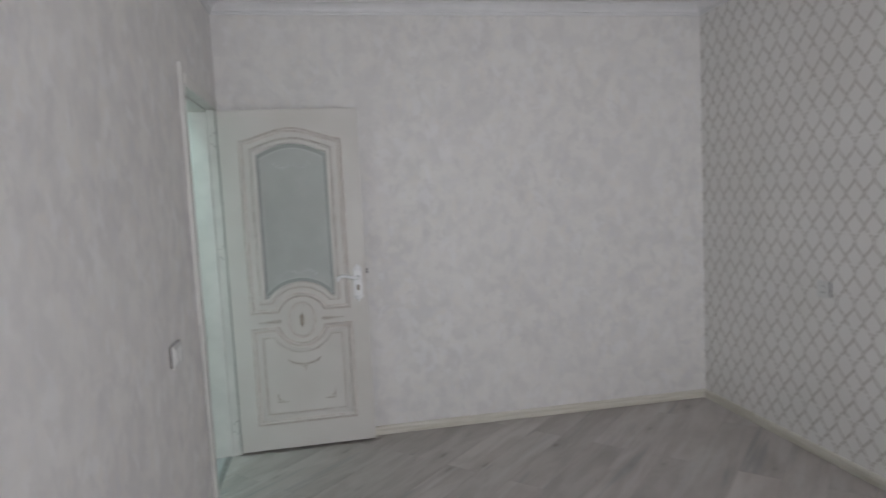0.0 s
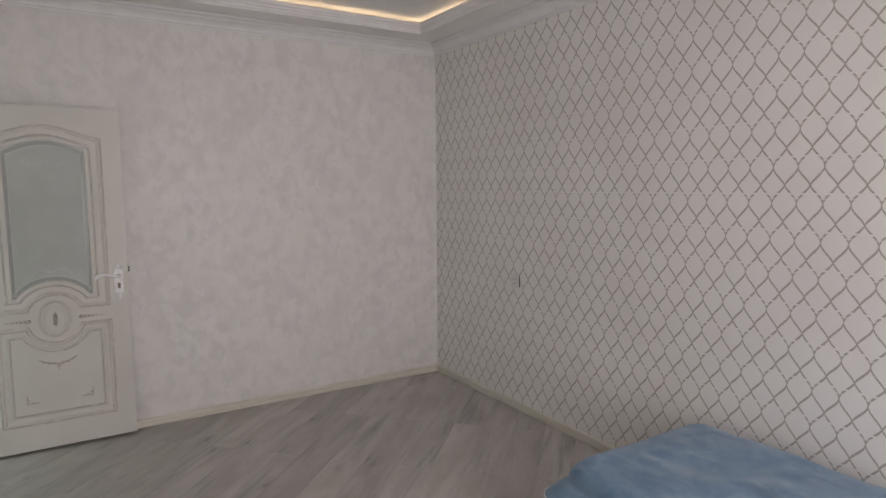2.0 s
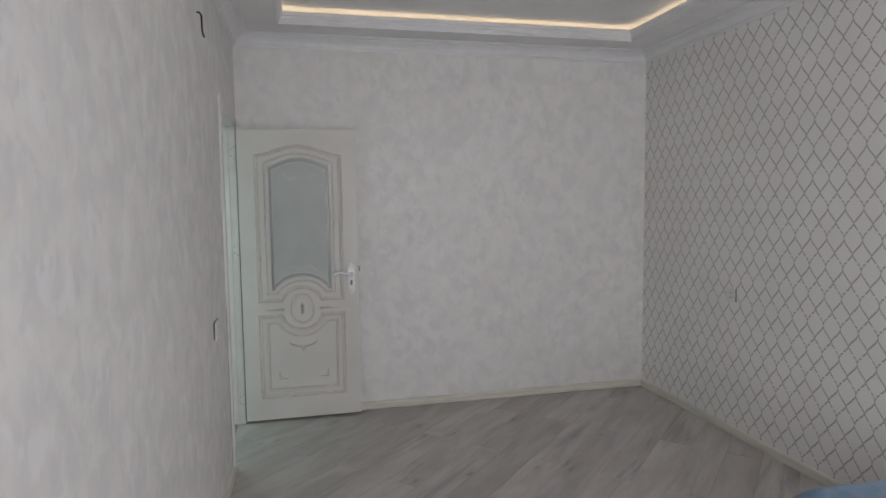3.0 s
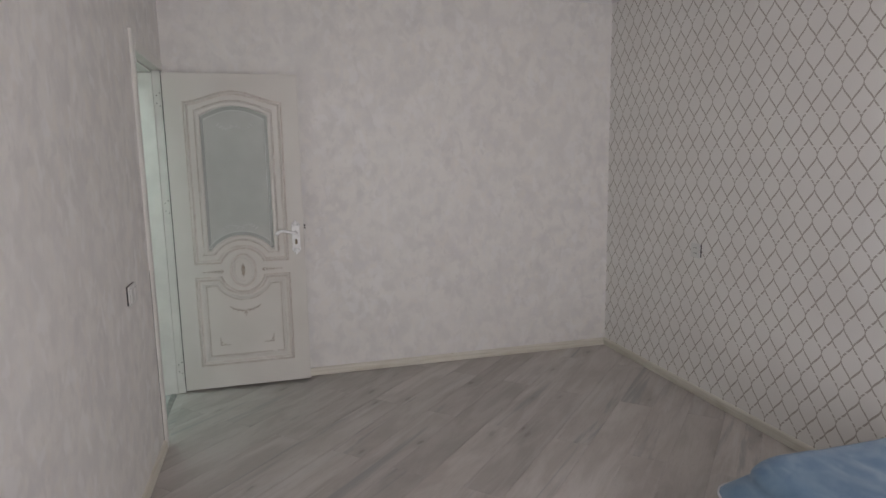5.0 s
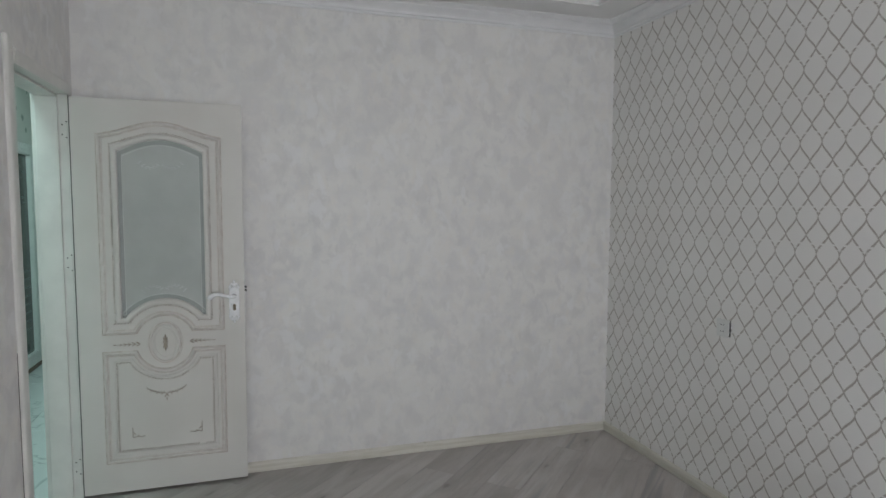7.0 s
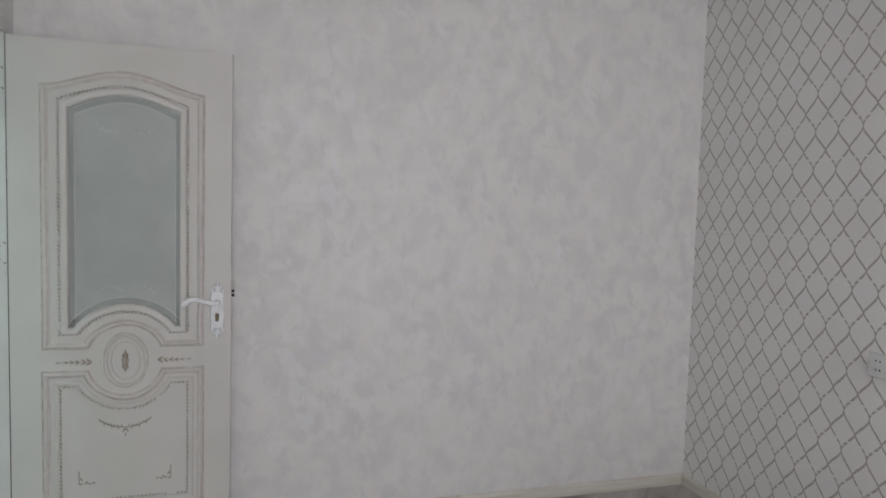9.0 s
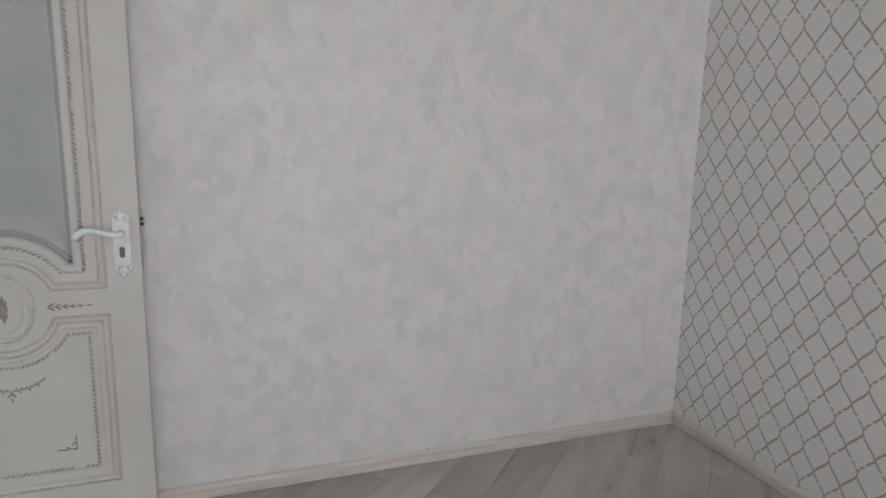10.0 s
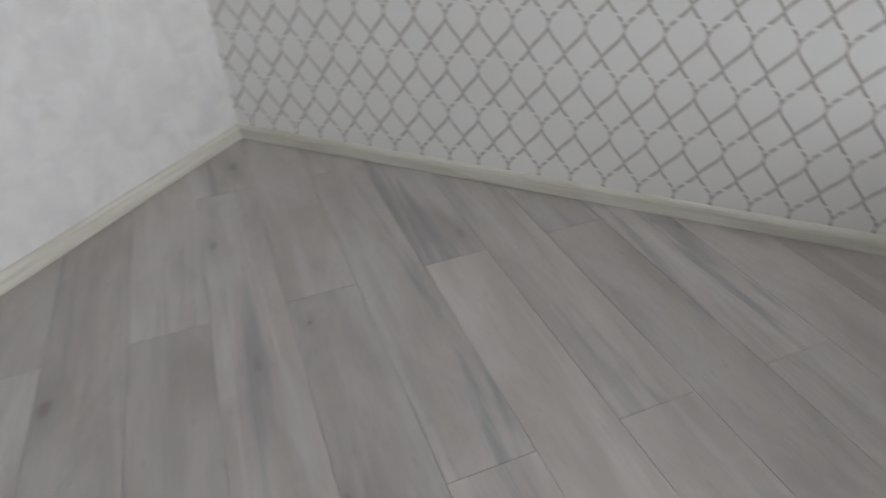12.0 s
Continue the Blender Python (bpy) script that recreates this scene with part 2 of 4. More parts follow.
def floral_paper():
    n = Nodes("floral_wallpaper")
    v = n.coord((1, 1, 1))
    k = n.t.nodes.new("ShaderNodeTexVoronoi")
    n.put(k.inputs["Vector"], v)
    k.inputs["Scale"].default_value = 7.0
    w = n.noise(v, 30, 3)
    d = n.math("ADD", k.outputs["Distance"], n.math("MULTIPLY", w, 0.25))
    c = n.mix(n.ramp(d, 0.24, 0.36, 0.8, 0), (0.78, 0.78, 0.75), (0.34, 0.38, 0.35))
    n.set(base=c, rough=0.6)
    return n.m


def walnut():
    n = Nodes("brown_bed_wood")
    s = n.noise(n.coord((4, 40, 40)), 1.0, 4, 0.6, 0.5)
    n.set(base=n.mix(n.ramp(s, 0.3, 0.7), (0.085, 0.045, 0.028), (0.150, 0.085, 0.052)), rough=0.4, normal=n.bump(s, 0.1, 0.001))
    return n.m


def led():
    n = Nodes("warm_led_strip")
    n.set(base=(0.8, 0.7, 0.5), glow=(1.0, 0.81, 0.54), power=LED)
    return n.m


PAPER, LATTICE, OAK, SKIRTING, ENAMEL = plaster_wallpaper(), lattice_wallpaper(), grey_oak(), limed_skirting(), door_enamel()
MOULD = patina("rubbed_cream_moulding", (0.665, 0.632, 0.600), (0.615, 0.570, 0.532))
ROPE = patina("rubbed_rope_bead", (0.60, 0.55, 0.50), (0.36, 0.31, 0.27), 0.34, 0.64, 60)
RUBBED = patina("rubbed_brown_line", (0.66, 0.61, 0.56), (0.44, 0.37, 0.32), 0.36, 0.62, 26)
SPRIG = patina("bronze_sprig", (0.46, 0.40, 0.34), (0.28, 0.23, 0.185), 0.3, 0.7, 90)
GLASS, PLUSH, TILE, FLORAL, WALNUT, LEDS = frosted_glass(), plush(), hall_tile(), floral_paper(), walnut(), led()
CEILING = plain("white_ceiling_paint", (0.82, 0.815, 0.81), 0.7, vary=0.02, scale=3)
CORNICE_WHITE = plain("white_polyurethane_cornice", (0.78, 0.78, 0.785), 0.45, vary=0.02)
CASING_WHITE = plain("white_door_casing", (0.72, 0.71, 0.68), 0.4, vary=0.03)
PLASTIC = plain("white_plastic", (0.72, 0.72, 0.71), 0.3, vary=0.02, scale=20)
BLACK = plain("black_plastic_and_gap_shade", (0.012, 0.012, 0.013), 0.5, vary=0.1)
STEEL = plain("dull_steel", (0.42, 0.41, 0.40), 0.35, metal=1.0, vary=0.08)
SCREW = plain("dark_screw", (0.10, 0.095, 0.09), 0.4, metal=0.8)
CHROME_WHITE = plain("white_lacquered_metal", (0.88, 0.88, 0.89), 0.22, vary=0.04, scale=40, coat=0.5)
BRASS = plain("worn_brass", (0.32, 0.27, 0.20), 0.4, metal=0.7, vary=0.2, scale=60)
SHEET = plain("white_cotton", (0.66, 0.68, 0.72), 0.85, vary=0.04, scale=14, bump=0.3)
PVC = plain("white_window_frame", (0.76, 0.77, 0.76), 0.3, vary=0.02)
MARGIN = plain("unfrosted_glass_with_shade", (0.400, 0.422, 0.410), 0.16, vary=0.03)
ETCH = plain("etched_line", (0.60, 0.62, 0.61), 0.5, vary=0.05)
BAND = plain("dim_glass_marks", (0.14, 0.17, 0.165), 0.35, vary=0.1)
STRIP = plain("grey_threshold_strip", (0.26, 0.26, 0.25), 0.45, vary=0.08, scale=30)
# Grey of the screed, used too for the painted shade round the doorway.
SCREED_AND_SHADE = plain("grey_screed_and_gap_shade", (0.12, 0.115, 0.11), 0.8)


def clear_glass():
    n = Nodes("clear_glass")
    n.set(base=(0.95, 0.97, 0.96), rough=0.02, trans=1.0, ior=1.45)
    return n.m


def dark_glass():
    n = Nodes("dark_tinted_glass")
    n.set(base=(0.035, 0.050, 0.047), rough=0.06, spec=0.6)
    return n.m


def spot_light():
    n = Nodes("lit_spot")
    n.set(base=(0.8, 0.85, 0.85), glow=(0.75, 1.0, 0.93), power=12.0)
    return n.m


CLEAR, DARK, SPOTLIGHT = clear_glass(), dark_glass(), spot_light()


# ---- mesh helpers ----
def finish(bm):
    bmesh.ops.recalc_face_normals(bm, faces=bm.faces)
    me = bpy.data.meshes.new("mesh")
    bm.to_mesh(me)
    bm.free()
    return me


def smooth(me):
    for p in me.polygons:
        p.use_smooth = True
    return me


def part(name, bm, material, parent=None, label="", soft=False):
    """Links a bmesh as one mesh object, under a thing or a part where one is given."""
    me = finish(bm)
    if soft:
        smooth(me)
    me.materials.append(material)
    ob = new(name, me)
    if parent:
        ob.parent = parent
    return tagged(ob, label)


def structure(name, bm, material, label="", category=""):
    return tagged(part(name, bm, material), label, category, kind="structure")


def box(bm, x0, x1, y0, y1, z0, z1, bevel=0.0, segments=1):
    made = bmesh.ops.create_cube(bm, size=1.0)["verts"]
    for v in made:
        v.co = ((x0 + x1) / 2 + v.co.x * (x1 - x0), (y0 + y1) / 2 + v.co.y * (y1 - y0), (z0 + z1) / 2 + v.co.z * (z1 - z0))
    if bevel:
        edges = list({e for v in made for e in v.link_edges})
        bmesh.ops.bevel(bm, geom=edges, offset=bevel, segments=segments, affect="EDGES", profile=0.5)
    return bm


def boxes(*items, bevel=0.0):
    bm = bmesh.new()
    for b in items:
        box(bm, *b, bevel=bevel)
    return bm


def rod(bm, a, b, r, sides=12, r2=None):
    a, b = Vector(a), Vector(b)
    m = Matrix.Translation((a + b) / 2) @ (b - a).to_track_quat("Z", "Y").to_matrix().to_4x4()
    bmesh.ops.create_cone(bm, cap_ends=True, segments=sides, radius1=r, radius2=r if r2 is None else r2, depth=(b - a).length, matrix=m)
    return bm


def blob(bm, centre, size, turn=0.0, seg=8, rings=6):
    """A small rounded lump; turn: degrees about y."""
    m = Matrix.Translation(centre) @ Matrix.Rotation(radians(turn), 4, "Y") @ Matrix.Diagonal((*size, 1))
    bmesh.ops.create_uvsphere(bm, u_segments=seg, v_segments=rings, radius=1.0, matrix=m)
    return bm


def tube(points, r, sides=8, taper=None):
    """A round bar along a polyline."""
    bm = bmesh.new()
    pts = [Vector(p) for p in points]
    rings = []
    up = Vector((0.13, 0.37, 0.92))
    for i, p in enumerate(pts):
        d = (pts[min(i + 1, len(pts) - 1)] - pts[max(i - 1, 0)]).normalized()
        s = d.cross(up).normalized()
        t = s.cross(d)
        k = r * (taper(i / (len(pts) - 1)) if taper else 1.0)
        rings.append([bm.verts.new(p + k * (math.cos(2 * math.pi * j / sides) * s + math.sin(2 * math.pi * j / sides) * t)) for j in range(sides)])
    for a, b in zip(rings, rings[1:]):
        for j in range(sides):
            bm.faces.new((a[j], a[(j + 1) % sides], b[(j + 1) % sides], b[j]))
    bm.faces.new(rings[0])
    bm.faces.new(rings[-1])
    return bm


def sweep(path, profile, place, closed=True, bm=None):
    """Runs a moulding's profile (offset to the right of the way, height) along a flat path with mitred corners. place: (a, b, height) -> world."""
    bm = bm or bmesh.new()
    n = len(path)
    rings = []
    for i, (a, b) in enumerate(path):
        before = path[i - 1] if closed or i else None
        after = path[(i + 1) % n] if closed or i < n - 1 else None
        d0 = Vector((a - before[0], b - before[1])).normalized() if before else None
        d1 = Vector((after[0] - a, after[1] - b)).normalized() if after else None
        d0, d1 = d0 or d1, d1 or d0
        n0, n1 = Vector((d0.y, -d0.x)), Vector((d1.y, -d1.x))
        m = (n0 + n1).normalized()
        m = m / max(0.4, m.dot(n0))
        rings.append([bm.verts.new(place(a + m.x * o, b + m.y * o, h)) for o, h in profile])
    k = len(profile)
    for i in range(n if closed else n - 1):
        r0, r1 = rings[i], rings[(i + 1) % n]
        for j in range(k - 1):
            bm.faces.new((r0[j], r0[j + 1], r1[j + 1], r1[j]))
    if not closed:
        for r in (rings[0], rings[-1]):
            bm.faces.new(r)
    return bm


def run(profile, x0, y0, x1, y1, name, material, label, category, parent=None):
    """A straight length of skirting, profile = (out from the wall, height); the wall is on the left of the way."""
    bm = sweep([(x0, y0), (x1, y1)], profile, lambda a, b, h: (a, b, h), closed=False)
    return structure(name, bm, material, label, category)


# ---- walls ----
TOP = 2.95
structure("wall_far", boxes((XL - WALL, XR + 0.2, YF, YF + 0.2, -0.1, TOP)), PAPER, "far wall in pale mottled plaster-effect wallpaper", "wall")
structure("wall_lattice", boxes((XR, XR + 0.2, YB - 0.2, YF, -0.1, TOP)), LATTICE, "off-white wallpaper with a taupe ogee lattice", "wall")
structure("wall_door", boxes((XL - WALL, XL, YB - 0.2, DOOR_Y0 - 0.02, -0.1, TOP), (XL - WALL, XL, DOOR_Y1 + 0.02, YF, -0.1, TOP),
                             (XL - WALL, XL, DOOR_Y0 - 0.02, DOOR_Y1 + 0.02, DOOR_TOP + 0.02, TOP)), PAPER,
          "doorway wall in pale mottled plaster-effect wallpaper", "wall")
structure("wall_window", boxes((XL, WIN_X0, YB - 0.2, YB, -0.1, TOP), (WIN_X1, XR, YB - 0.2, YB, -0.1, TOP),
                               (WIN_X0, WIN_X1, YB - 0.2, YB, -0.1, WIN_Z0), (WIN_X0, WIN_X1, YB - 0.2, YB, WIN_Z1, TOP)), PAPER,
          "window wall in pale mottled wallpaper", "wall")

# window behind the walker, where the daylight comes from
window = tagged(new("window_1"), "white two-leaf window letting in daylight", "window", kind="structure")
fx = (WIN_X0 + WIN_X1) / 2
part("window_frame", boxes((WIN_X0, WIN_X1, YB - 0.12, YB - 0.05, WIN_Z0, WIN_Z0 + 0.07), (WIN_X0, WIN_X1, YB - 0.12, YB - 0.05, WIN_Z1 - 0.07, WIN_Z1),
                           (WIN_X0, WIN_X0 + 0.07, YB - 0.12, YB - 0.05, WIN_Z0 + 0.07, WIN_Z1 - 0.07), (WIN_X1 - 0.07, WIN_X1, YB - 0.12, YB - 0.05, WIN_Z0 + 0.07, WIN_Z1 - 0.07),
                           (fx - 0.05, fx + 0.05, YB - 0.12, YB - 0.05, WIN_Z0 + 0.07, WIN_Z1 - 0.07)), PVC, window)
part("window_sill", box(bmesh.new(), WIN_X0 - 0.05, WIN_X1 + 0.05, YB - 0.045, YB + 0.14, WIN_Z0 - 0.035, WIN_Z0 - 0.004, 0.008), PVC, window)
for a, b in ((WIN_X0 + 0.072, fx - 0.052), (fx + 0.052, WIN_X1 - 0.072)):
    pane = part("pane", box(bmesh.new(), a, b, YB - 0.09, YB - 0.082, WIN_Z0 + 0.072, WIN_Z1 - 0.072), CLEAR, window)
    pane.visible_shadow = False

# ---- ceiling: dropped rim with a moulded lip, raised middle, hidden warm strip ----
RIM = 0.305
IX0, IX1, IY0, IY1 = XL + RIM, XR - RIM, YB + RIM, YF - RIM
structure("ceiling", boxes((XL - WALL, XR + 0.2, YB - 0.2, YF + 0.2, UPPER, UPPER + 0.1)), CEILING, "raised white painted ceiling", "ceiling")
structure("ceiling_rim", boxes((XL, IX0, YB, YF, SOFFIT, SOFFIT + 0.03), (IX1, XR, YB, YF, SOFFIT, SOFFIT + 0.03),
                               (IX0, IX1, YB, IY0, SOFFIT, SOFFIT + 0.03), (IX0, IX1, IY1, YF, SOFFIT, SOFFIT + 0.03)), CEILING,
          "dropped white plasterboard rim around the ceiling", "ceiling")
flat = lambda a, b, h: (a, b, h)
# the lip faces the middle of the room; path runs so that its right-hand side is the middle
lip = [(IX0, IY0), (IX0, IY1), (IX1, IY1), (IX1, IY0)]
structure("ceiling_lip", sweep(lip, [(-0.012, 2.652), (0.004, 2.651), (0.006, 2.660), (0.012, 2.664), (0.013, 2.678), (0.020, 2.684), (0.023, 2.694),
                                     (0.032, 2.700), (0.034, 2.718), (0.030, 2.722), (0.016, 2.722), (0.010, 2.690), (-0.012, 2.690), (-0.012, 2.652)], flat), CORNICE_WHITE,
          "stepped white moulding round the raised ceiling", "moulding")
corn = [(XL, YB), (XL, YF), (XR, YF), (XR, YB)]
structure("cornice", sweep(corn, [(0.0, CORNICE), (0.012, CORNICE), (0.014, 2.584), (0.024, 2.587), (0.027, 2.600), (0.034, 2.610), (0.048, 2.622), (0.064, 2.630),
                                  (0.066, 2.637), (0.084, 2.642), (0.100, 2.646), (0.102, SOFFIT - 0.002), (0.0, SOFFIT - 0.002), (0.0, CORNICE)], flat), CORNICE_WHITE,
          "white stepped ceiling cornice", "cornice")
strip = tagged(new("led_strip"), "warm white light strip hidden behind the ceiling lip", "light strip")
for a in ((IX0 - 0.034, IX0 - 0.022, IY0 - 0.034, IY1 + 0.034), (IX1 + 0.022, IX1 + 0.034, IY0 - 0.034, IY1 + 0.034),
          (IX0 - 0.020, IX1 + 0.020, IY0 - 0.034, IY0 - 0.022), (IX0 - 0.020, IX1 + 0.020, IY1 + 0.022, IY1 + 0.034)):
    part("strip_carrier", box(bmesh.new(), *a, SOFFIT + 0.0305, SOFFIT + 0.050), PLASTIC, strip, "white plastic strip carrier")
    part("strip_length", box(bmesh.new(), *a, SOFFIT + 0.0504, SOFFIT + 0.056), LEDS, strip)

# ---- skirting ----
SKIRT = [(0.0, 0.001), (0.015, 0.001), (0.016, 0.012), (0.016, 0.040), (0.013, 0.049), (0.007, 0.055), (0.0, 0.056)]
JOINT_F, JOINT_R = 1.09, 3.306
lab = "cream wood-print plastic skirting board"
run(SKIRT, XL + 0.02, YF, JOINT_F, YF, "baseboard", SKIRTING, lab, "baseboard")
run(SKIRT, JOINT_F, YF, XR, YF, "baseboard", SKIRTING, lab, "baseboard")
run(SKIRT, XR, YF, XR, JOINT_R, "baseboard", SKIRTING, lab, "baseboard")
run(SKIRT, XR, JOINT_R, XR, YB, "baseboard", SKIRTING, lab, "baseboard")
run(SKIRT, XL, YB, XL, DOOR_Y0 - 0.085, "baseboard", SKIRTING, lab, "baseboard")
run(SKIRT, XR, YB, XL, YB, "baseboard", SKIRTING, lab, "baseboard")


def clip_piece(m, label):
    wide = [(o + (0.0015 if o else 0), h + (0.0015 if h > 0.002 else 0)) for o, h in SKIRT]
    bm = sweep([(-0.008, 0), (0.008, 0)], wide, flat, closed=False)
    ob = structure("skirting_joint", bm, SKIRTING, label, "skirting joint")
    ob.matrix_world = m


clip_piece(pose(JOINT_F, YF, 0), "cream joint clip on the skirting board")
clip_piece(pose(XR, JOINT_R, 0, rz=-90), "cream joint clip on the skirting board")
corner = structure("skirting_joint", box(bmesh.new(), XR - 0.019, XR - 0.001, YF - 0.019, YF - 0.001, 0.001, 0.060, 0.003), SKIRTING, "cream inside-corner piece of the skirting", "skirting joint")


# ---- doorway: lining, stops, casing ----
frame_root = tagged(new("door_1"), "white door lining and narrow casing round the doorway", "door frame", kind="structure")
XH = XL - WALL
part("jamb", boxes((XH, XL + 0.002, DOOR_Y1, DOOR_Y1 + 0.025, 0, DOOR_TOP + 0.024), bevel=0.002), CASING_WHITE, frame_root)
part("jamb", boxes((XH, XL + 0.002, DOOR_Y0 - 0.025, DOOR_Y0, 0, DOOR_TOP + 0.024), bevel=0.002), CASING_WHITE, frame_root)
part("head", boxes((XH, XL + 0.002, DOOR_Y0, DOOR_Y1, DOOR_TOP, DOOR_TOP + 0.024), bevel=0.002), CASING_WHITE, frame_root)
# Added dark strip that paints in the shade between leaf and lining.
part("seal", boxes((XL + 0.0025, XL + 0.0068, DOOR_Y1 - 0.019, DOOR_Y1 + 0.012, 0.012, DOOR_TOP - 0.008)), SCREED_AND_SHADE, frame_root, "dark strip standing in for the shade in the door gap")
part("door_stop", boxes((XH + 0.02, XL - 0.045, DOOR_Y1 - 0.012, DOOR_Y1 - 0.0005, 0, DOOR_TOP - 0.013), bevel=0.002), CASING_WHITE, frame_root)
part("door_stop", boxes((XH + 0.02, XL - 0.045, DOOR_Y0 + 0.0005, DOOR_Y0 + 0.012, 0, DOOR_TOP - 0.013), bevel=0.002), CASING_WHITE, frame_root)
part("door_stop", boxes((XH + 0.02, XL - 0.045, DOOR_Y0, DOOR_Y1, DOOR_TOP - 0.012, DOOR_TOP - 0.0005), bevel=0.002), CASING_WHITE, frame_root)
CAS = [(-0.004, 0.0), (-0.004, 0.009), (0.010, 0.012), (0.030, 0.014), (0.055, 0.016), (0.070, 0.014), (0.076, 0.008), (0.076, 0.0)]
side = lambda a, b, h: (XL + h, a, b)
part("casing", sweep([(DOOR_Y0, 0.002), (DOOR_Y0, DOOR_TOP + 0.084)], [(-o, h) for o, h in CAS], side, closed=False), CASING_WHITE, frame_root)
part("casing", sweep([(DOOR_Y0 + 0.006, DOOR_TOP), (DOOR_Y1, DOOR_TOP)], [(-o * 0.72, h) for o, h in CAS], side, closed=False), CASING_WHITE, frame_root)

# Shadow line beside the lower casing, laid on as a thin dark strip.
part("edge_gap", boxes((XL + 0.0004, XL + 0.0022, DOOR_Y0 - 0.0785, DOOR_Y0 - 0.0764, 0.004, 0.95)), SCREED_AND_SHADE, frame_root, "dark strip drawn as the shadow along the casing's edge")

# ---- the door leaf, open against the far wall ----
leaf_root = tagged(new("door_leaf"), "open cream panelled door with frosted glass, rubbed patina mouldings", "door")
leaf_root.location.z = 0.010
LX0, LX1, LY, LZ0, LZ1 = -0.727, 0.062, 3.452, 0.010, 2.008
XC, THICK = -0.331, 0.040


def arc(c, rx, rz, a0, a1, n):
    return [(c[0] + rx * math.cos(radians(a0 + (a1 - a0) * i / n)), c[1] + rz * math.sin(radians(a0 + (a1 - a0) * i / n))) for i in range(n + 1)]


def crown(half, low, rise, ogee, n=20):
    """Top edge from right to left."""
    pts = []
    for i in range(n + 1):
        u = half - 2 * half * i / n
        k = u / half
        pts.append((XC + u, low + rise * ((0.5 + 0.5 * math.cos(math.pi * k)) * ogee + (1 - k * k) * (1 - ogee))))
    return pts


MED = (XC, 0.778)


def lens(half, low, peak, foot, radius, ogee):
    """Outline round the glass: arched head, foot hollowed over the medallion. Anticlockwise from the foot's left."""
    ang = math.degrees(math.asin((foot - MED[1]) / radius))
    return [(XC - half, foot)] + arc(MED, radius, radius, 180 - ang, ang, 18) + [(XC + half, foot)] + crown(half, low, peak - low, ogee)


def tablet(half, top, foot, radius):
    """Outline of the lower panel, its head hollowed under the medallion. Anticlockwise."""
    ang = math.degrees(math.asin((MED[1] - top) / radius))
    return [(XC - half, foot), (XC + half, foot), (XC + half, top)] + arc(MED, radius, radius, -ang, -180 + ang, 18) + [(XC - half, top)]


glass_edge = lens(0.199, 1.754, 1.814, 0.913, 0.228, 0.15)
outline = [(LX0, LZ0), (LX1, LZ0), (LX1, LZ1), (LX0, LZ1)]
bm = bmesh.new()
edges = []
for loop in (outline, glass_edge):
    vs = [bm.verts.new((a, LY, b)) for a, b in loop]
    edges += [bm.edges.new((vs[i], vs[(i + 1) % len(vs)])) for i in range(len(vs))]
filled = bmesh.ops.triangle_fill(bm, edges=edges, use_beauty=True, use_dissolve=False)
faces = [g for g in filled["geom"] if isinstance(g, bmesh.types.BMFace)]
back = bmesh.ops.extrude_face_region(bm, geom=faces)
for g in back["geom"]:
    if isinstance(g, bmesh.types.BMVert):
        g.co.y = LY + THICK
part("leaf", bm, ENAMEL, leaf_root)

front = lambda a, b, h: (a, LY - h, b)
OGEE = [(-0.016, -0.001), (-0.0155, 0.0035), (-0.012, 0.0045), (-0.010, 0.0022), (-0.006, 0.0075), (0.0, 0.0095), (0.006, 0.0065), (0.009, 0.0018), (0.013, 0.0018), (0.015, -0.001)]
BEAD = [(-0.011, -0.001), (-0.010, 0.0062), (-0.002, 0.0092), (0.008, 0.0085), (0.013, 0.0052), (0.0145, -0.001)]
part("glass_moulding", sweep(lens(0.277, 1.825, 1.892, 0.842, 0.152, 0.75), OGEE, front), MOULD, leaf_root, "cream moulding with brown rubbed patina")
part("glazing_bead", sweep(lens(0.210, 1.766, 1.827, 0.902, 0.214, 0.2), BEAD, front), ENAMEL, leaf_root)
part("panel_moulding", sweep(tablet(0.279, 0.733, 0.174, 0.146), OGEE, front), MOULD, leaf_root, "cream moulding with brown rubbed patina")
for path in (lens(0.277, 1.825, 1.892, 0.842, 0.152, 0.75), tablet(0.279, 0.733, 0.174, 0.146)):
    for off in (-0.0112, 0.0108):
        part("patina_line", sweep(path, [(off - 0.0016, 0.001), (off - 0.0010, 0.0036), (off + 0.0010, 0.0036), (off + 0.0016, 0.001)], front), RUBBED, leaf_root, "rubbed brown line in the moulding")
part("panel_bead", sweep(tablet(0.244, 0.698, 0.212, 0.178), [(-0.009, -0.001), (-0.005, 0.003), (0.004, 0.0034), (0.008, -0.001)], front), ENAMEL, leaf_root)
part("medallion_ring", sweep(arc(MED, 0.074, 0.102, 0, 351, 39), [(-0.010, -0.001), (-0.009, 0.005), (-0.003, 0.008), (0.003, 0.0035), (0.008, 0.005), (0.011, -0.001)], front), MOULD,
     leaf_root, "oval moulding with brown rubbed patina")
part("patina_line", sweep(arc(MED, 0.074, 0.102, 0, 351, 39), [(0.0022, 0.002), (0.0026, 0.0046), (0.0044, 0.0046), (0.0048, 0.002)], front), RUBBED, leaf_root, "rubbed brown line in the moulding")
part("medallion_ring", sweep(arc(MED, 0.052, 0.076, 0, 351, 39), [(-0.004, -0.001), (-0.002, 0.002), (0.002, 0.002), (0.004, -0.001)], front), ENAMEL, leaf_root)


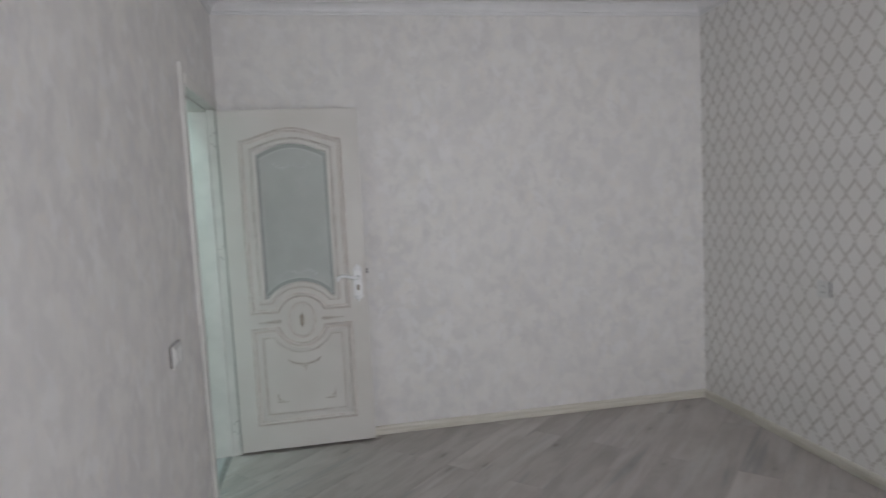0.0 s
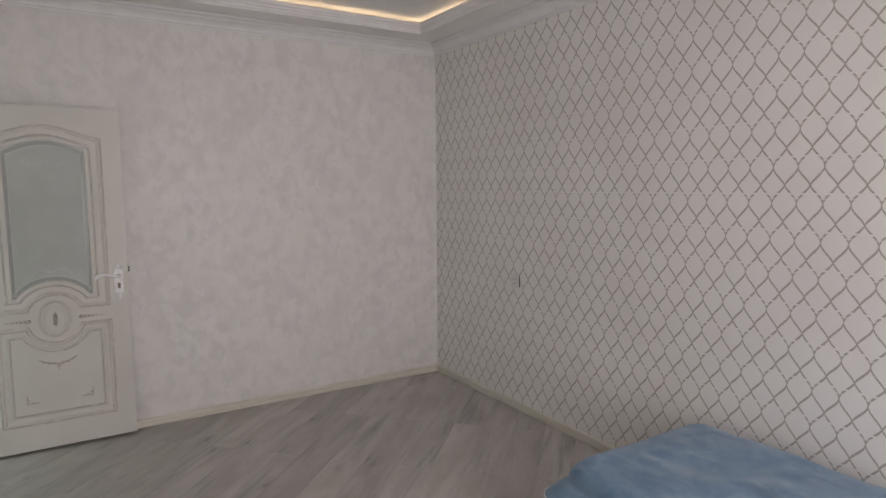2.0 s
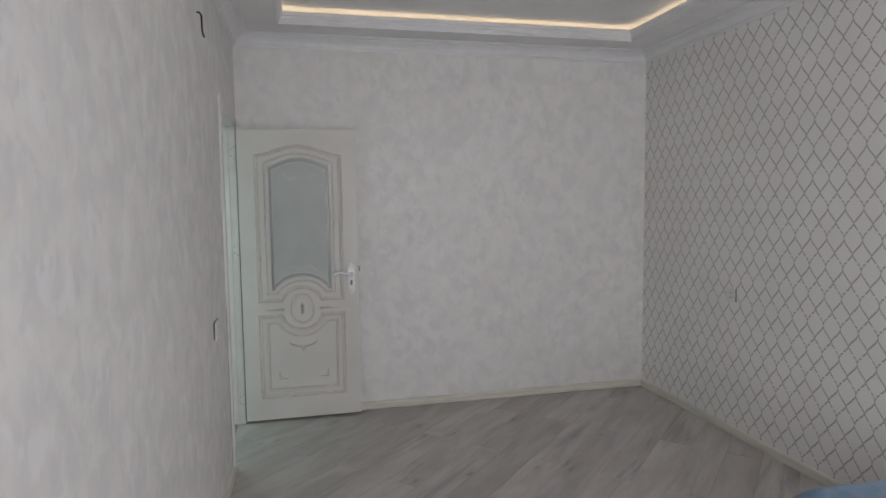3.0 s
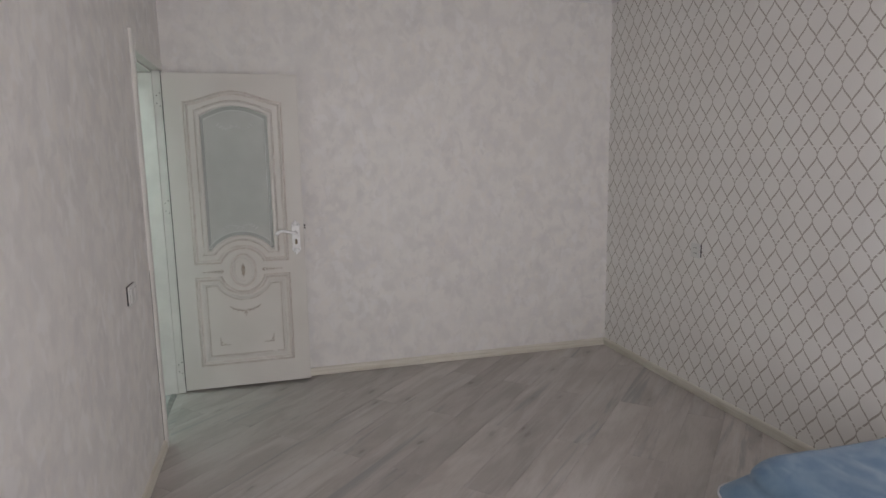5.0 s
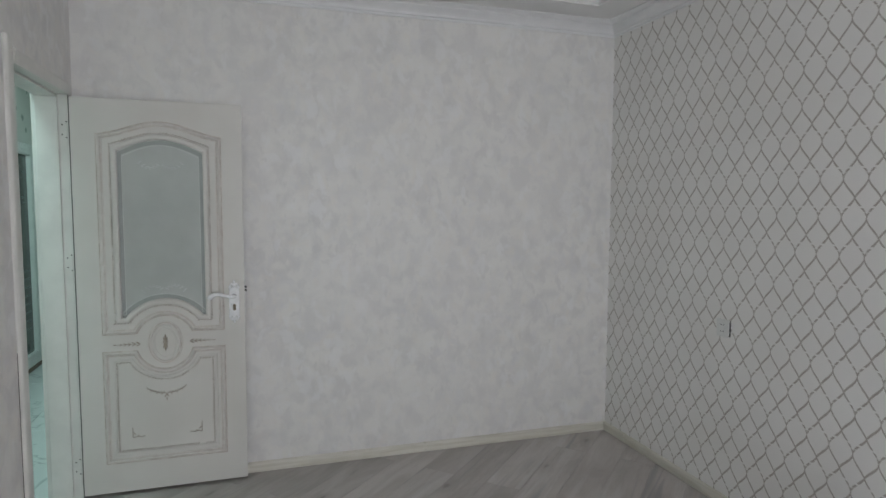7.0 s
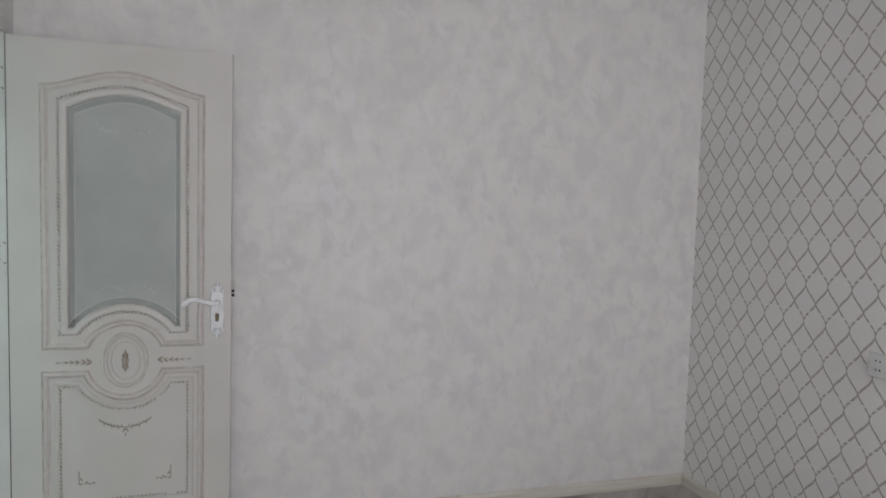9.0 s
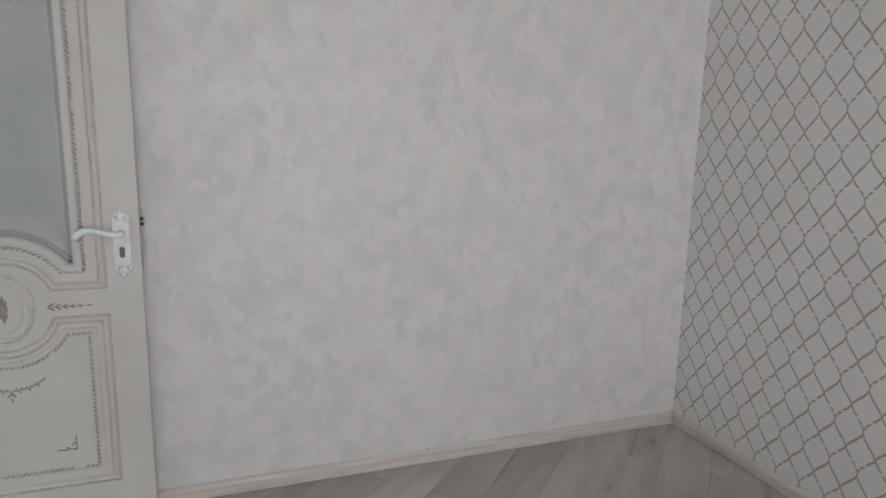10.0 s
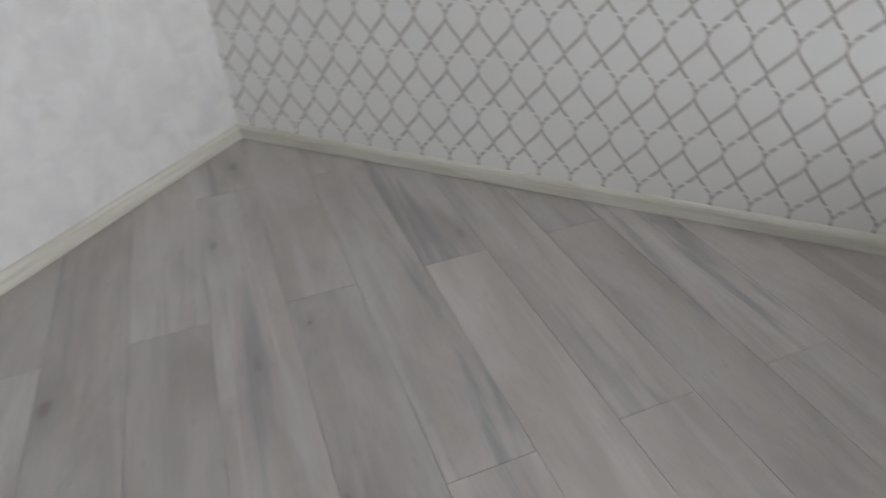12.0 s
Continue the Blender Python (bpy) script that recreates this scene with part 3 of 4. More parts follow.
def rope(path, step=0.0150, size=(0.0100, 0.0032), closed=True):
    """Slanted grains of a rope bead set along a path."""
    bm = bmesh.new()
    pts = [Vector(p) for p in path]
    if closed:
        pts.append(pts[0])
    rest = 0.0
    for a, b in zip(pts, pts[1:]):
        d = b - a
        length = d.length
        ang = math.degrees(math.atan2(d.y, d.x))
        while rest < length:
            p = a + d * (rest / length)
            keep = noise.noise((p.x * 21, p.y * 21, 3.0))
            if keep > -0.42:
                k = 0.85 + 0.4 * keep
                blob(bm, (p.x, LY - 0.0032, p.y), (size[0] * k, 0.0050, size[1] * k), -(ang + 33), 6, 4)
            rest += step
        rest -= length
    return bm


part("rope_bead", rope(lens(0.229, 1.786, 1.846, 0.888, 0.196, 0.35)), ROPE, leaf_root, "rubbed brown rope bead round the glass", soft=True)["kind"] = "stuff"
part("rope_bead", rope(tablet(0.228, 0.684, 0.226, 0.192)), ROPE, leaf_root, "rubbed brown rope bead round the lower panel", soft=True)["kind"] = "stuff"


def leaves(bm, items):
    """Sprig leaves: u, z from the door's middle, length, width, turn."""
    for u, z, a, b, turn in items:
        blob(bm, (XC + u, LY - 0.0015, z), (a, 0.003, b), turn, 8, 4)
    return bm


def side_sprig(s):
    items = [(s * 0.180, 0.778, 0.060, 0.0013, 0)]
    for i in range(5):
        u, k = 0.128 + i * 0.020, 1.0 - 0.13 * i
        items += [(s * u, 0.778 + 0.0062 * k, 0.0125 * k, 0.0030 * k, s * -30), (s * u, 0.778 - 0.0062 * k, 0.0125 * k, 0.0030 * k, s * 30)]
    items.append((s * 0.236, 0.778, 0.009, 0.0022, 0))
    return items


part("sprig", leaves(bmesh.new(), side_sprig(-1)), SPRIG, leaf_root, "small bronze leaf sprig", soft=True)
part("sprig", leaves(bmesh.new(), side_sprig(1)), SPRIG, leaf_root, "small bronze leaf sprig", soft=True)
part("sprig", leaves(bmesh.new(), [(0, 0.778, 0.006, 0.046, 0), (-0.006, 0.792, 0.004, 0.017, -14), (0.006, 0.792, 0.004, 0.017, 14), (-0.006, 0.763, 0.004, 0.017, 14),
                                   (0.006, 0.763, 0.004, 0.017, -14), (-0.010, 0.779, 0.003, 0.010, 0), (0.010, 0.779, 0.003, 0.010, 0)]), SPRIG, leaf_root, "small bronze leaf motif", soft=True)
swag = []
for s in (-1, 1):
    for i in range(7):
        k = i / 6
        u, z = s * (0.010 + 0.078 * k), 0.513 + 0.026 * k * k
        swag += [(u, z, 0.0090, 0.0022, -s * (8 + 30 * k)), (u + s * 0.004, z + 0.006, 0.0055, 0.0022, -s * 60)]
        if i % 2:
            swag.append((u, z - 0.006, 0.0055, 0.0022, s * 50))
swag += [(0, 0.505, 0.0045, 0.0070, 0), (-0.007, 0.497, 0.0030, 0.0075, 30), (0.007, 0.497, 0.0030, 0.0075, -30), (0, 0.482, 0.0026, 0.0085, 0)]
part("sprig", leaves(bmesh.new(), swag), SPRIG, leaf_root, "small bronze leaf swag", soft=True)
for s in (-1, 1):
    items = []
    for i in range(4):
        items += [(s * 0.166, 0.338 - i * 0.013, 0.0022, 0.0075, s * 12 * (-1) ** i), (s * (0.160 - i * 0.015), 0.292 + 0.002 * (i % 2), 0.0085, 0.0022, 14 * (-1) ** i)]
    items += [(s * 0.158, 0.312, 0.0030, 0.0090, s * 40), (s * 0.140, 0.299, 0.0070, 0.0026, s * 30)]
    part("sprig", leaves(bmesh.new(), items), SPRIG, leaf_root, "small bronze corner sprig", soft=True)

# glass pane with an etched border
bm = bmesh.new()
vs = [bm.verts.new((a, LY + 0.021, b)) for a, b in lens(0.204, 1.757, 1.818, 0.909, 0.222, 0.15)]
es = [bm.edges.new((vs[i], vs[(i + 1) % len(vs)])) for i in range(len(vs))]
got = bmesh.ops.triangle_fill(bm, edges=es, use_beauty=True)
ext = bmesh.ops.extrude_face_region(bm, geom=[g for g in got["geom"] if isinstance(g, bmesh.types.BMFace)])
for g in ext["geom"]:
    if isinstance(g, bmesh.types.BMVert):
        g.co.y += 0.006
pane = part("pane", bm, GLASS, leaf_root, "greenish frosted glass pane with an etched border")
part("etched_border", sweep(lens(0.180, 1.728, 1.786, 0.928, 0.252, 0.15), [(-0.0018, 0.0), (-0.0012, 0.0010), (0.0012, 0.0010), (0.0018, 0.0)], lambda a, b, h: (a, LY + 0.0210 - h, b)), ETCH, pane)
# Unfrosted margin; its dark tone also paints in the shadow of the recess.
part("clear_margin", sweep(lens(0.191, 1.742, 1.801, 0.920, 0.238, 0.15), [(-0.0095, 0.0), (-0.009, 0.0006), (0.0085, 0.0006), (0.009, 0.0)], lambda a, b, h: (a, LY + 0.0210 - h, b)), MARGIN, pane, "unfrosted margin of the glass, darkened for the recess's shade")

for s, base_z in ((1, 1.055), (-1, 1.690)):
    for side_u in (-1, 1):
        spray = bmesh.new()
        for i in range(6):
            k = i / 5
            z = base_z + s * (0.020 * math.sin(k * 3.1) - 0.012 * k)
            blob(spray, (XC + side_u * (0.012 + 0.085 * k), LY + 0.0206, z), (0.013, 0.0006, 0.0034), side_u * s * (35 - 75 * k), 8, 4)
            blob(spray, (XC + side_u * (0.018 + 0.085 * k), LY + 0.0206, z + s * 0.007), (0.0075, 0.0006, 0.0024), side_u * s * (70 - 60 * k), 8, 4)
        part("etched_spray", spray, ETCH, pane, "faint etched leaf spray on the glass", soft=True)

# handle on a long lacquered plate
HX = 0.010
handle = part("handle_plate", box(bmesh.new(), HX - 0.026, HX + 0.026, LY - 0.009, LY - 0.0003, 0.900, 1.052, 0.004, 2), CHROME_WHITE, leaf_root, "white lacquered metal handle plate")
for s, z0 in ((1, 1.052), (-1, 0.900)):
    orn = bmesh.new()
    for dx, dz, a, b, t in ((0, 0.010, 0.014, 0.014, 0), (-0.021, 0.001, 0.009, 0.009, 0), (0.021, 0.001, 0.009, 0.009, 0), (0, 0.029, 0.007, 0.010, 0),
                            (-0.012, 0.019, 0.008, 0.006, 35), (0.012, 0.019, 0.008, 0.006, -35), (-0.019, 0.012, 0.006, 0.005, 50), (0.019, 0.012, 0.006, 0.005, -50)):
        blob(orn, (HX + dx, LY - 0.006, z0 + s * dz), (a, 0.006, b), t * s, 10, 6)
    part("plate_scroll", orn, CHROME_WHITE, handle, "cast scroll end", soft=True)
part("keyhole", boxes((HX - 0.0075, HX + 0.0075, LY - 0.0115, LY - 0.0088, 0.930, 0.964), bevel=0.004), BRASS, handle, "brass key cylinder")
lever = [(HX, LY - 0.004, 1.008), (HX, LY - 0.030, 1.008), (HX - 0.004, LY - 0.044, 1.009), (HX - 0.018, LY - 0.050, 1.010), (HX - 0.038, LY - 0.051, 1.014), (HX - 0.060, LY - 0.051, 1.021),
         (HX - 0.080, LY - 0.051, 1.025), (HX - 0.098, LY - 0.051, 1.023), (HX - 0.114, LY - 0.050, 1.014), (HX - 0.123, LY - 0.048, 1.001)]
part("lever", tube(lever, 0.0100, 10, lambda k: 1.15 - 0.35 * math.sin(math.pi * k) + 0.25 * k), CHROME_WHITE, handle, "curved white lacquered lever", soft=True)
lock = part("lock_face", boxes((LX1 - 0.0005, LX1 + 0.0015, LY + 0.009, LY + 0.031, 0.885, 1.090)), STEEL, leaf_root, "steel lock faceplate on the door's edge")
part("latch", boxes((LX1 + 0.0012, LX1 + 0.012, LY + 0.012, LY + 0.026, 1.045, 1.056), (LX1 + 0.0012, LX1 + 0.012, LY + 0.012, LY + 0.026, 1.028, 1.039), bevel=0.002), BLACK, lock, "black latch bolt")
back_handle = part("handle_plate", box(bmesh.new(), HX - 0.019, HX + 0.019, LY + THICK + 0.0003, LY + THICK + 0.007, 0.900, 1.052, 0.003), CHROME_WHITE, leaf_root, "white lacquered metal handle plate")
part("lever", tube([(p[0], 2 * LY + THICK - LY - (p[1] - LY) * 0.85, p[2]) for p in lever], 0.0070, 8), CHROME_WHITE, back_handle, "curved white lacquered lever", soft=True)

# hinges in the lining beside the leaf
for z in (1.850, 1.200, 0.160):
    hinge = part("hinge", boxes((XL - 0.036, XL - 0.006, DOOR_Y1 - 0.0022, DOOR_Y1 - 0.0002, z - 0.05, z + 0.05)), CASING_WHITE, leaf_root, "white hinge leaf let into the lining")
    part("knuckle", rod(bmesh.new(), (XL + 0.003, DOOR_Y1 - 0.004, z - 0.05), (XL + 0.003, DOOR_Y1 - 0.004, z + 0.05), 0.0045, 8), CASING_WHITE, hinge)
    for dx, dz in ((-0.011, 0.038), (-0.029, 0.024), (-0.029, -0.024), (-0.011, -0.038)):
        part("screw", rod(bmesh.new(), (XL + dx, DOOR_Y1 - 0.0040, z + dz), (XL + dx, DOOR_Y1 - 0.0018, z + dz), 0.0034, 8), SCREW, hinge, "dark screw head")

# ---- fittings on the walls ----
switch = tagged(new("light_switch"), "white double light switch standing slightly off the wall", "light switch")
sy0, sy1, sz0, sz1 = 2.158, 2.290, 0.878, 0.966
# Black block in place of the shadow behind the switch plate.
part("back_box", boxes((XL + 0.0004, XL + 0.006, sy0 + 0.001, sy1 - 0.006, sz0 + 0.006, sz1 - 0.001)), BLACK, switch, "black block standing in for the shaded gap behind the plate")
part("plate", box(bmesh.new(), XL + 0.006, XL + 0.013, sy0, sy1, sz0, sz1, 0.003, 2), PLASTIC, switch)
for a, b in ((sy0 + 0.012, sy0 + 0.064), (sy0 + 0.071, sy1 - 0.012)):
    part("rocker", box(bmesh.new(), XL + 0.0132, XL + 0.019, a, b, sz0 + 0.014, sz1 - 0.014, 0.003, 2), PLASTIC, switch)

socket = tagged(new("wall_socket"), "white double socket plate standing slightly off the lattice wallpaper", "socket")
qy0, qy1, qz0, qz1 = 2.463, 2.545, 0.856, 0.944
# The socket's shadow gap is filled with black in the same way.
part("back_box", boxes((XR - 0.008, XR - 0.0004, qy0 + 0.0008, qy1 - 0.008, qz0 + 0.004, qz1 - 0.004)), BLACK, socket, "black block standing in for the shaded gap behind the plate")
plate = part("plate", box(bmesh.new(), XR - 0.015, XR - 0.008, qy0, qy1, qz0, qz1, 0.003, 2), PLASTIC, socket)
for dz in (0.028, 0.060):
    for dy in (0.034, 0.050):
        part("pin_hole", rod(bmesh.new(), (XR - 0.0165, qy0 + dy, qz0 + dz), (XR - 0.0148, qy0 + dy, qz0 + dz), 0.0030, 8), BLACK, socket, "dark pin hole")

cable = tagged(new("wall_cable"), "short black cable end hanging out of the wallpaper", "cable")
part("sheath", tube([(XL + 0.001, 2.066, 2.362), (XL + 0.012, 2.066, 2.360), (XL + 0.020, 2.064, 2.348), (XL + 0.021, 2.061, 2.325), (XL + 0.021, 2.060, 2.300), (XL + 0.021, 2.064, 2.283),
                     (XL + 0.022, 2.080, 2.270), (XL + 0.024, 2.098, 2.264)], 0.0042, 8), BLACK, cable, soft=True)

# ---- bed along the lattice wall ----
bed = tagged(new("bed"), "low brown wooden bed frame beside the lattice wall", "bed")
BX0, BX1, BY0, BY1 = 1.37, 2.30, -0.90, 1.00
part("side_rail", box(bmesh.new(), BX0, BX0 + 0.03, BY0 + 0.03, BY1 - 0.03, 0.14, 0.26, 0.006), WALNUT, bed)
part("side_rail", box(bmesh.new(), BX1 - 0.03, BX1, BY0 + 0.03, BY1 - 0.03, 0.14, 0.26, 0.006), WALNUT, bed)
part("end_rail", box(bmesh.new(), BX0, BX1, BY1 - 0.03, BY1, 0.14, 0.26, 0.006), WALNUT, bed)
part("end_rail", box(bmesh.new(), BX0, BX1, BY0, BY0 + 0.03, 0.14, 0.26, 0.006), WALNUT, bed)
for x in (BX0 + 0.03, BX1 - 0.09):
    for y in (BY0 + 0.03, BY1 - 0.09):
        part("leg", rod(bmesh.new(), (x + 0.03, y + 0.03, 0.001), (x + 0.03, y + 0.03, 0.14), 0.026, 10, 0.034), WALNUT, bed)
mattress = tagged(part("mattress", box(bmesh.new(), BX0 + 0.015, BX1 - 0.015, BY0 + 0.015, BY1 - 0.015, 0.262, 0.402, 0.04, 4), SHEET), "white cotton mattress on the wooden bed", "mattress")


def drape(x0, x1, y0, y1, top, foot, r, lift, hem):
    """A thick cover lying over a bed: a rounded box of cloth with folds; its sides hang to the foot. hem: which part to make."""
    bm = bmesh.new()
    nx, nside = 46, 12
    cx, cy = (x0 + x1) / 2, (y0 + y1) / 2
    hx, hy = (x1 - x0) / 2, (y1 - y0) / 2
    ring_n = 150
    rings = []

    def edge(a, inset):
        """Rounded rectangle by angle, inset from the outer edge."""
        ex, ey = max(0.01, hx - inset), max(0.01, hy - inset)
        c, s = math.cos(a), math.sin(a)
        p = 13.0
        k = (abs(c) ** p + abs(s) ** p) ** (-1 / p)
        return cx + ex * c * k, cy + ey * s * k

    steps = []
    for i in range(nside + 1):
        k = i / nside
        steps.append((0.062 * k, foot + (top - r - foot) * k, 1 - k))
    for i in range(1, 9):
        a = math.pi / 2 * i / 8
        steps.append((0.062 + r * (1 - math.cos(a)), top - r + r * math.sin(a), 0))
    for i in range(1, 14):
        steps.append((0.062 + r + (min(hx, hy) - 0.062 - r) * i / 13.2, top, 0))
    if hem:
        steps = [(0.008, foot - 0.034, 1), (0.000, foot - 0.010, 1), (-0.003, foot + 0.003, 1)]
    for inset, z, fold in steps:
        ring = []
        for j in range(ring_n):
            a = 2 * math.pi * j / ring_n
            x, y = edge(a, inset)
            w = noise.noise((math.cos(a) * 5, math.sin(a) * 5, 1.7))
            w2 = noise.noise((x * 9, y * 9, z * 4))
            push = 0.022 * fold * w + 0.007 * w2 * fold
            x += push * math.cos(a)
            y += push * math.sin(a)
            dz = 0.010 * noise.noise((x * 4.2, y * 4.2, 9.1)) + 0.006 * noise.noise((x * 11, y * 11, 2.2))
            dz = dz * (1 if not fold else 0.3) + (lift * w * fold)
            ring.append(bm.verts.new((x, y, z + dz)))
        rings.append(ring)
    for a, b in zip(rings, rings[1:]):
        for j in range(ring_n):
            bm.faces.new((a[j], a[(j + 1) % ring_n], b[(j + 1) % ring_n], b[j]))
    if not hem:
        bm.faces.new(rings[-1])
    return bm


cover = tagged(part("bed_cover", drape(1.305, 2.335, -0.99, 1.080, 0.452, 0.300, 0.072, 0.010, False), PLUSH, soft=True), "thick blue plush cover draped over the bed", "bed cover")
part("hem", drape(1.305, 2.335, -0.99, 1.080, 0.452, 0.300, 0.072, 0.010, True), SHEET, cover, "white edge of the cover's lining", soft=True)
for ob in (cover, cover.children[0]):
    thick = ob.modifiers.new("thickness", "SOLIDIFY")
    thick.thickness, thick.offset = 0.006, -1.0

# ---- hall beyond the doorway ----
structure("hall_wall_back", boxes((HALL_X - 0.15, HALL_X, HALL_Y0 - 0.2, HALL_Y1 + 0.2, -0.1, TOP)), FLORAL, "hall wall in pale floral wallpaper", "wall")
structure("hall_wall_end", boxes((HALL_X, XH, HALL_Y1, HALL_Y1 + 0.15, -0.1, TOP)), FLORAL, "hall end wall in pale floral wallpaper", "wall")
structure("hall_wall_near", boxes((HALL_X, XH, HALL_Y0 - 0.15, HALL_Y0, -0.1, TOP)), FLORAL, "hall wall in pale floral wallpaper", "wall")
structure("hall_wall_side", boxes((XH - 0.001, XH + 0.15, YF + 0.2, HALL_Y1, -0.1, TOP)), FLORAL, "hall side wall in pale floral wallpaper", "wall")
structure("hall_ceiling", boxes((HALL_X, XH, HALL_Y0, HALL_Y1, 2.75, 2.85)), CEILING, "white hall ceiling", "ceiling")
hall_floor = structure("hall_floor", boxes((HALL_X - 0.1, XL - 0.012, HALL_Y0 - 0.1, HALL_Y1, -0.03, -0.009)), SCREED_AND_SHADE, "pale veined tiled hall floor", "floor")
T = 0.60
for i in range(3):
    for j in range(10):
        x0, y0 = XH + 0.14 - T * (i + 1), HALL_Y0 + T * j
        x1, y1 = x0 + T - 0.003, y0 + T - 0.003
        if i == 0:
            x1 = XH - 0.001
        x0, y1 = max(x0, HALL_X), min(y1, HALL_Y1)
        if x1 - x0 > 0.02 and y1 - y0 > 0.02:
            part("tile", box(bmesh.new(), x0, x1, y0, y1, -0.009, 0.0, 0.0012), TILE, hall_floor)
hall_door = tagged(new("hall_glass_door"), "white framed door with dark tinted glass in the hall", "door")
gy0, gy1, gx = 5.52, 6.57, HALL_X
part("door_frame", boxes((gx + 0.002, gx + 0.055, gy0, gy0 + 0.09, 0.02, 2.02), (gx + 0.002, gx + 0.055, gy1 - 0.09, gy1, 0.02, 2.02), (gx + 0.002, gx + 0.055, gy0 + 0.09, gy1 - 0.09, 1.92, 2.02),
                         (gx + 0.002, gx + 0.055, gy0 + 0.09, gy1 - 0.09, 0.02, 0.13), bevel=0.005), PVC, hall_door)
hp = part("glass_panel", boxes((gx + 0.010, gx + 0.020, gy0 + 0.088, gy1 - 0.088, 0.128, 1.922)), DARK, hall_door, "dark tinted glass panel")
part("threshold", boxes((gx + 0.001, gx + 0.075, gy0, gy1, 0.0005, 0.020)), WALNUT, hall_door)
bars = bmesh.new()
for k in range(8):
    box(bars, gx + 0.0202, gx + 0.0215, gy0 + 0.12, gy1 - 0.12, 0.35 + k * 0.075, 0.365 + k * 0.075)
part("etched_band", bars, BAND, hp, "dim bands across the glass")
curls = bmesh.new()
for k in range(9):
    a = k / 8
    blob(curls, (gx + 0.0205, gy1 - 0.30 + 0.10 * math.sin(a * 9), 1.45 + 0.36 * a), (0.0012, 0.045 - 0.02 * a, 0.012), 0, 8, 4)
part("etched_scroll", curls, BAND, hp, "pale etched scroll on the glass", soft=True)
spots = [(-1.08, 2.6 + 0.90 * i) for i in range(4)]
for x, y in spots:
    spot = tagged(new("ceiling_spot"), "small round recessed ceiling spot, lit", "ceiling light", "hall ceiling spots")
    part("bezel", rod(bmesh.new(), (x, y, 2.744), (x, y, 2.7498), 0.045, 20), PVC, spot)
    part("diffuser", rod(bmesh.new(), (x, y, 2.741), (x, y, 2.7438), 0.032, 20), SPOTLIGHT, spot)

# tile running into the doorway, and the strip that covers its joint with the laminate
SILL_X0, SILL_X1 = -0.824, -0.788
part("tile", box(bmesh.new(), XH + 0.001, SILL_X0 - 0.001, DOOR_Y0 + 0.001, DOOR_Y1 - 0.001, -0.009, 0.0, 0.0012), TILE, hall_floor)
structure("threshold_strip", sweep([(SILL_X0, DOOR_Y1 - 0.001), (SILL_X0, DOOR_Y0 + 0.001)], [(-x, z) for x, z in ((-0.036, -0.007), (-0.036, 0.001), (-0.028, 0.0045), (-0.012, 0.006), (-0.002, 0.0035), (0.0, 0.001), (0.0, -0.007))][::-1],
                                   lambda a, b, h: (2 * SILL_X0 - a, b, h), closed=False), STRIP, "narrow grey strip over the floor joint in the doorway", "threshold")

# ---- floor: grey laminate laid diagonally, half-bond ----
floor = structure("floor", boxes((XL - 0.02, XR + 0.02, YB, YF + 0.01, -0.05, -0.008)), SCREED_AND_SHADE, "grey oak laminate planks laid diagonally", "floor")
PW, PL, SEAM, BUTT = 0.1937, 1.3114, -1.6289, 3.0757
R2 = math.sqrt(0.5)


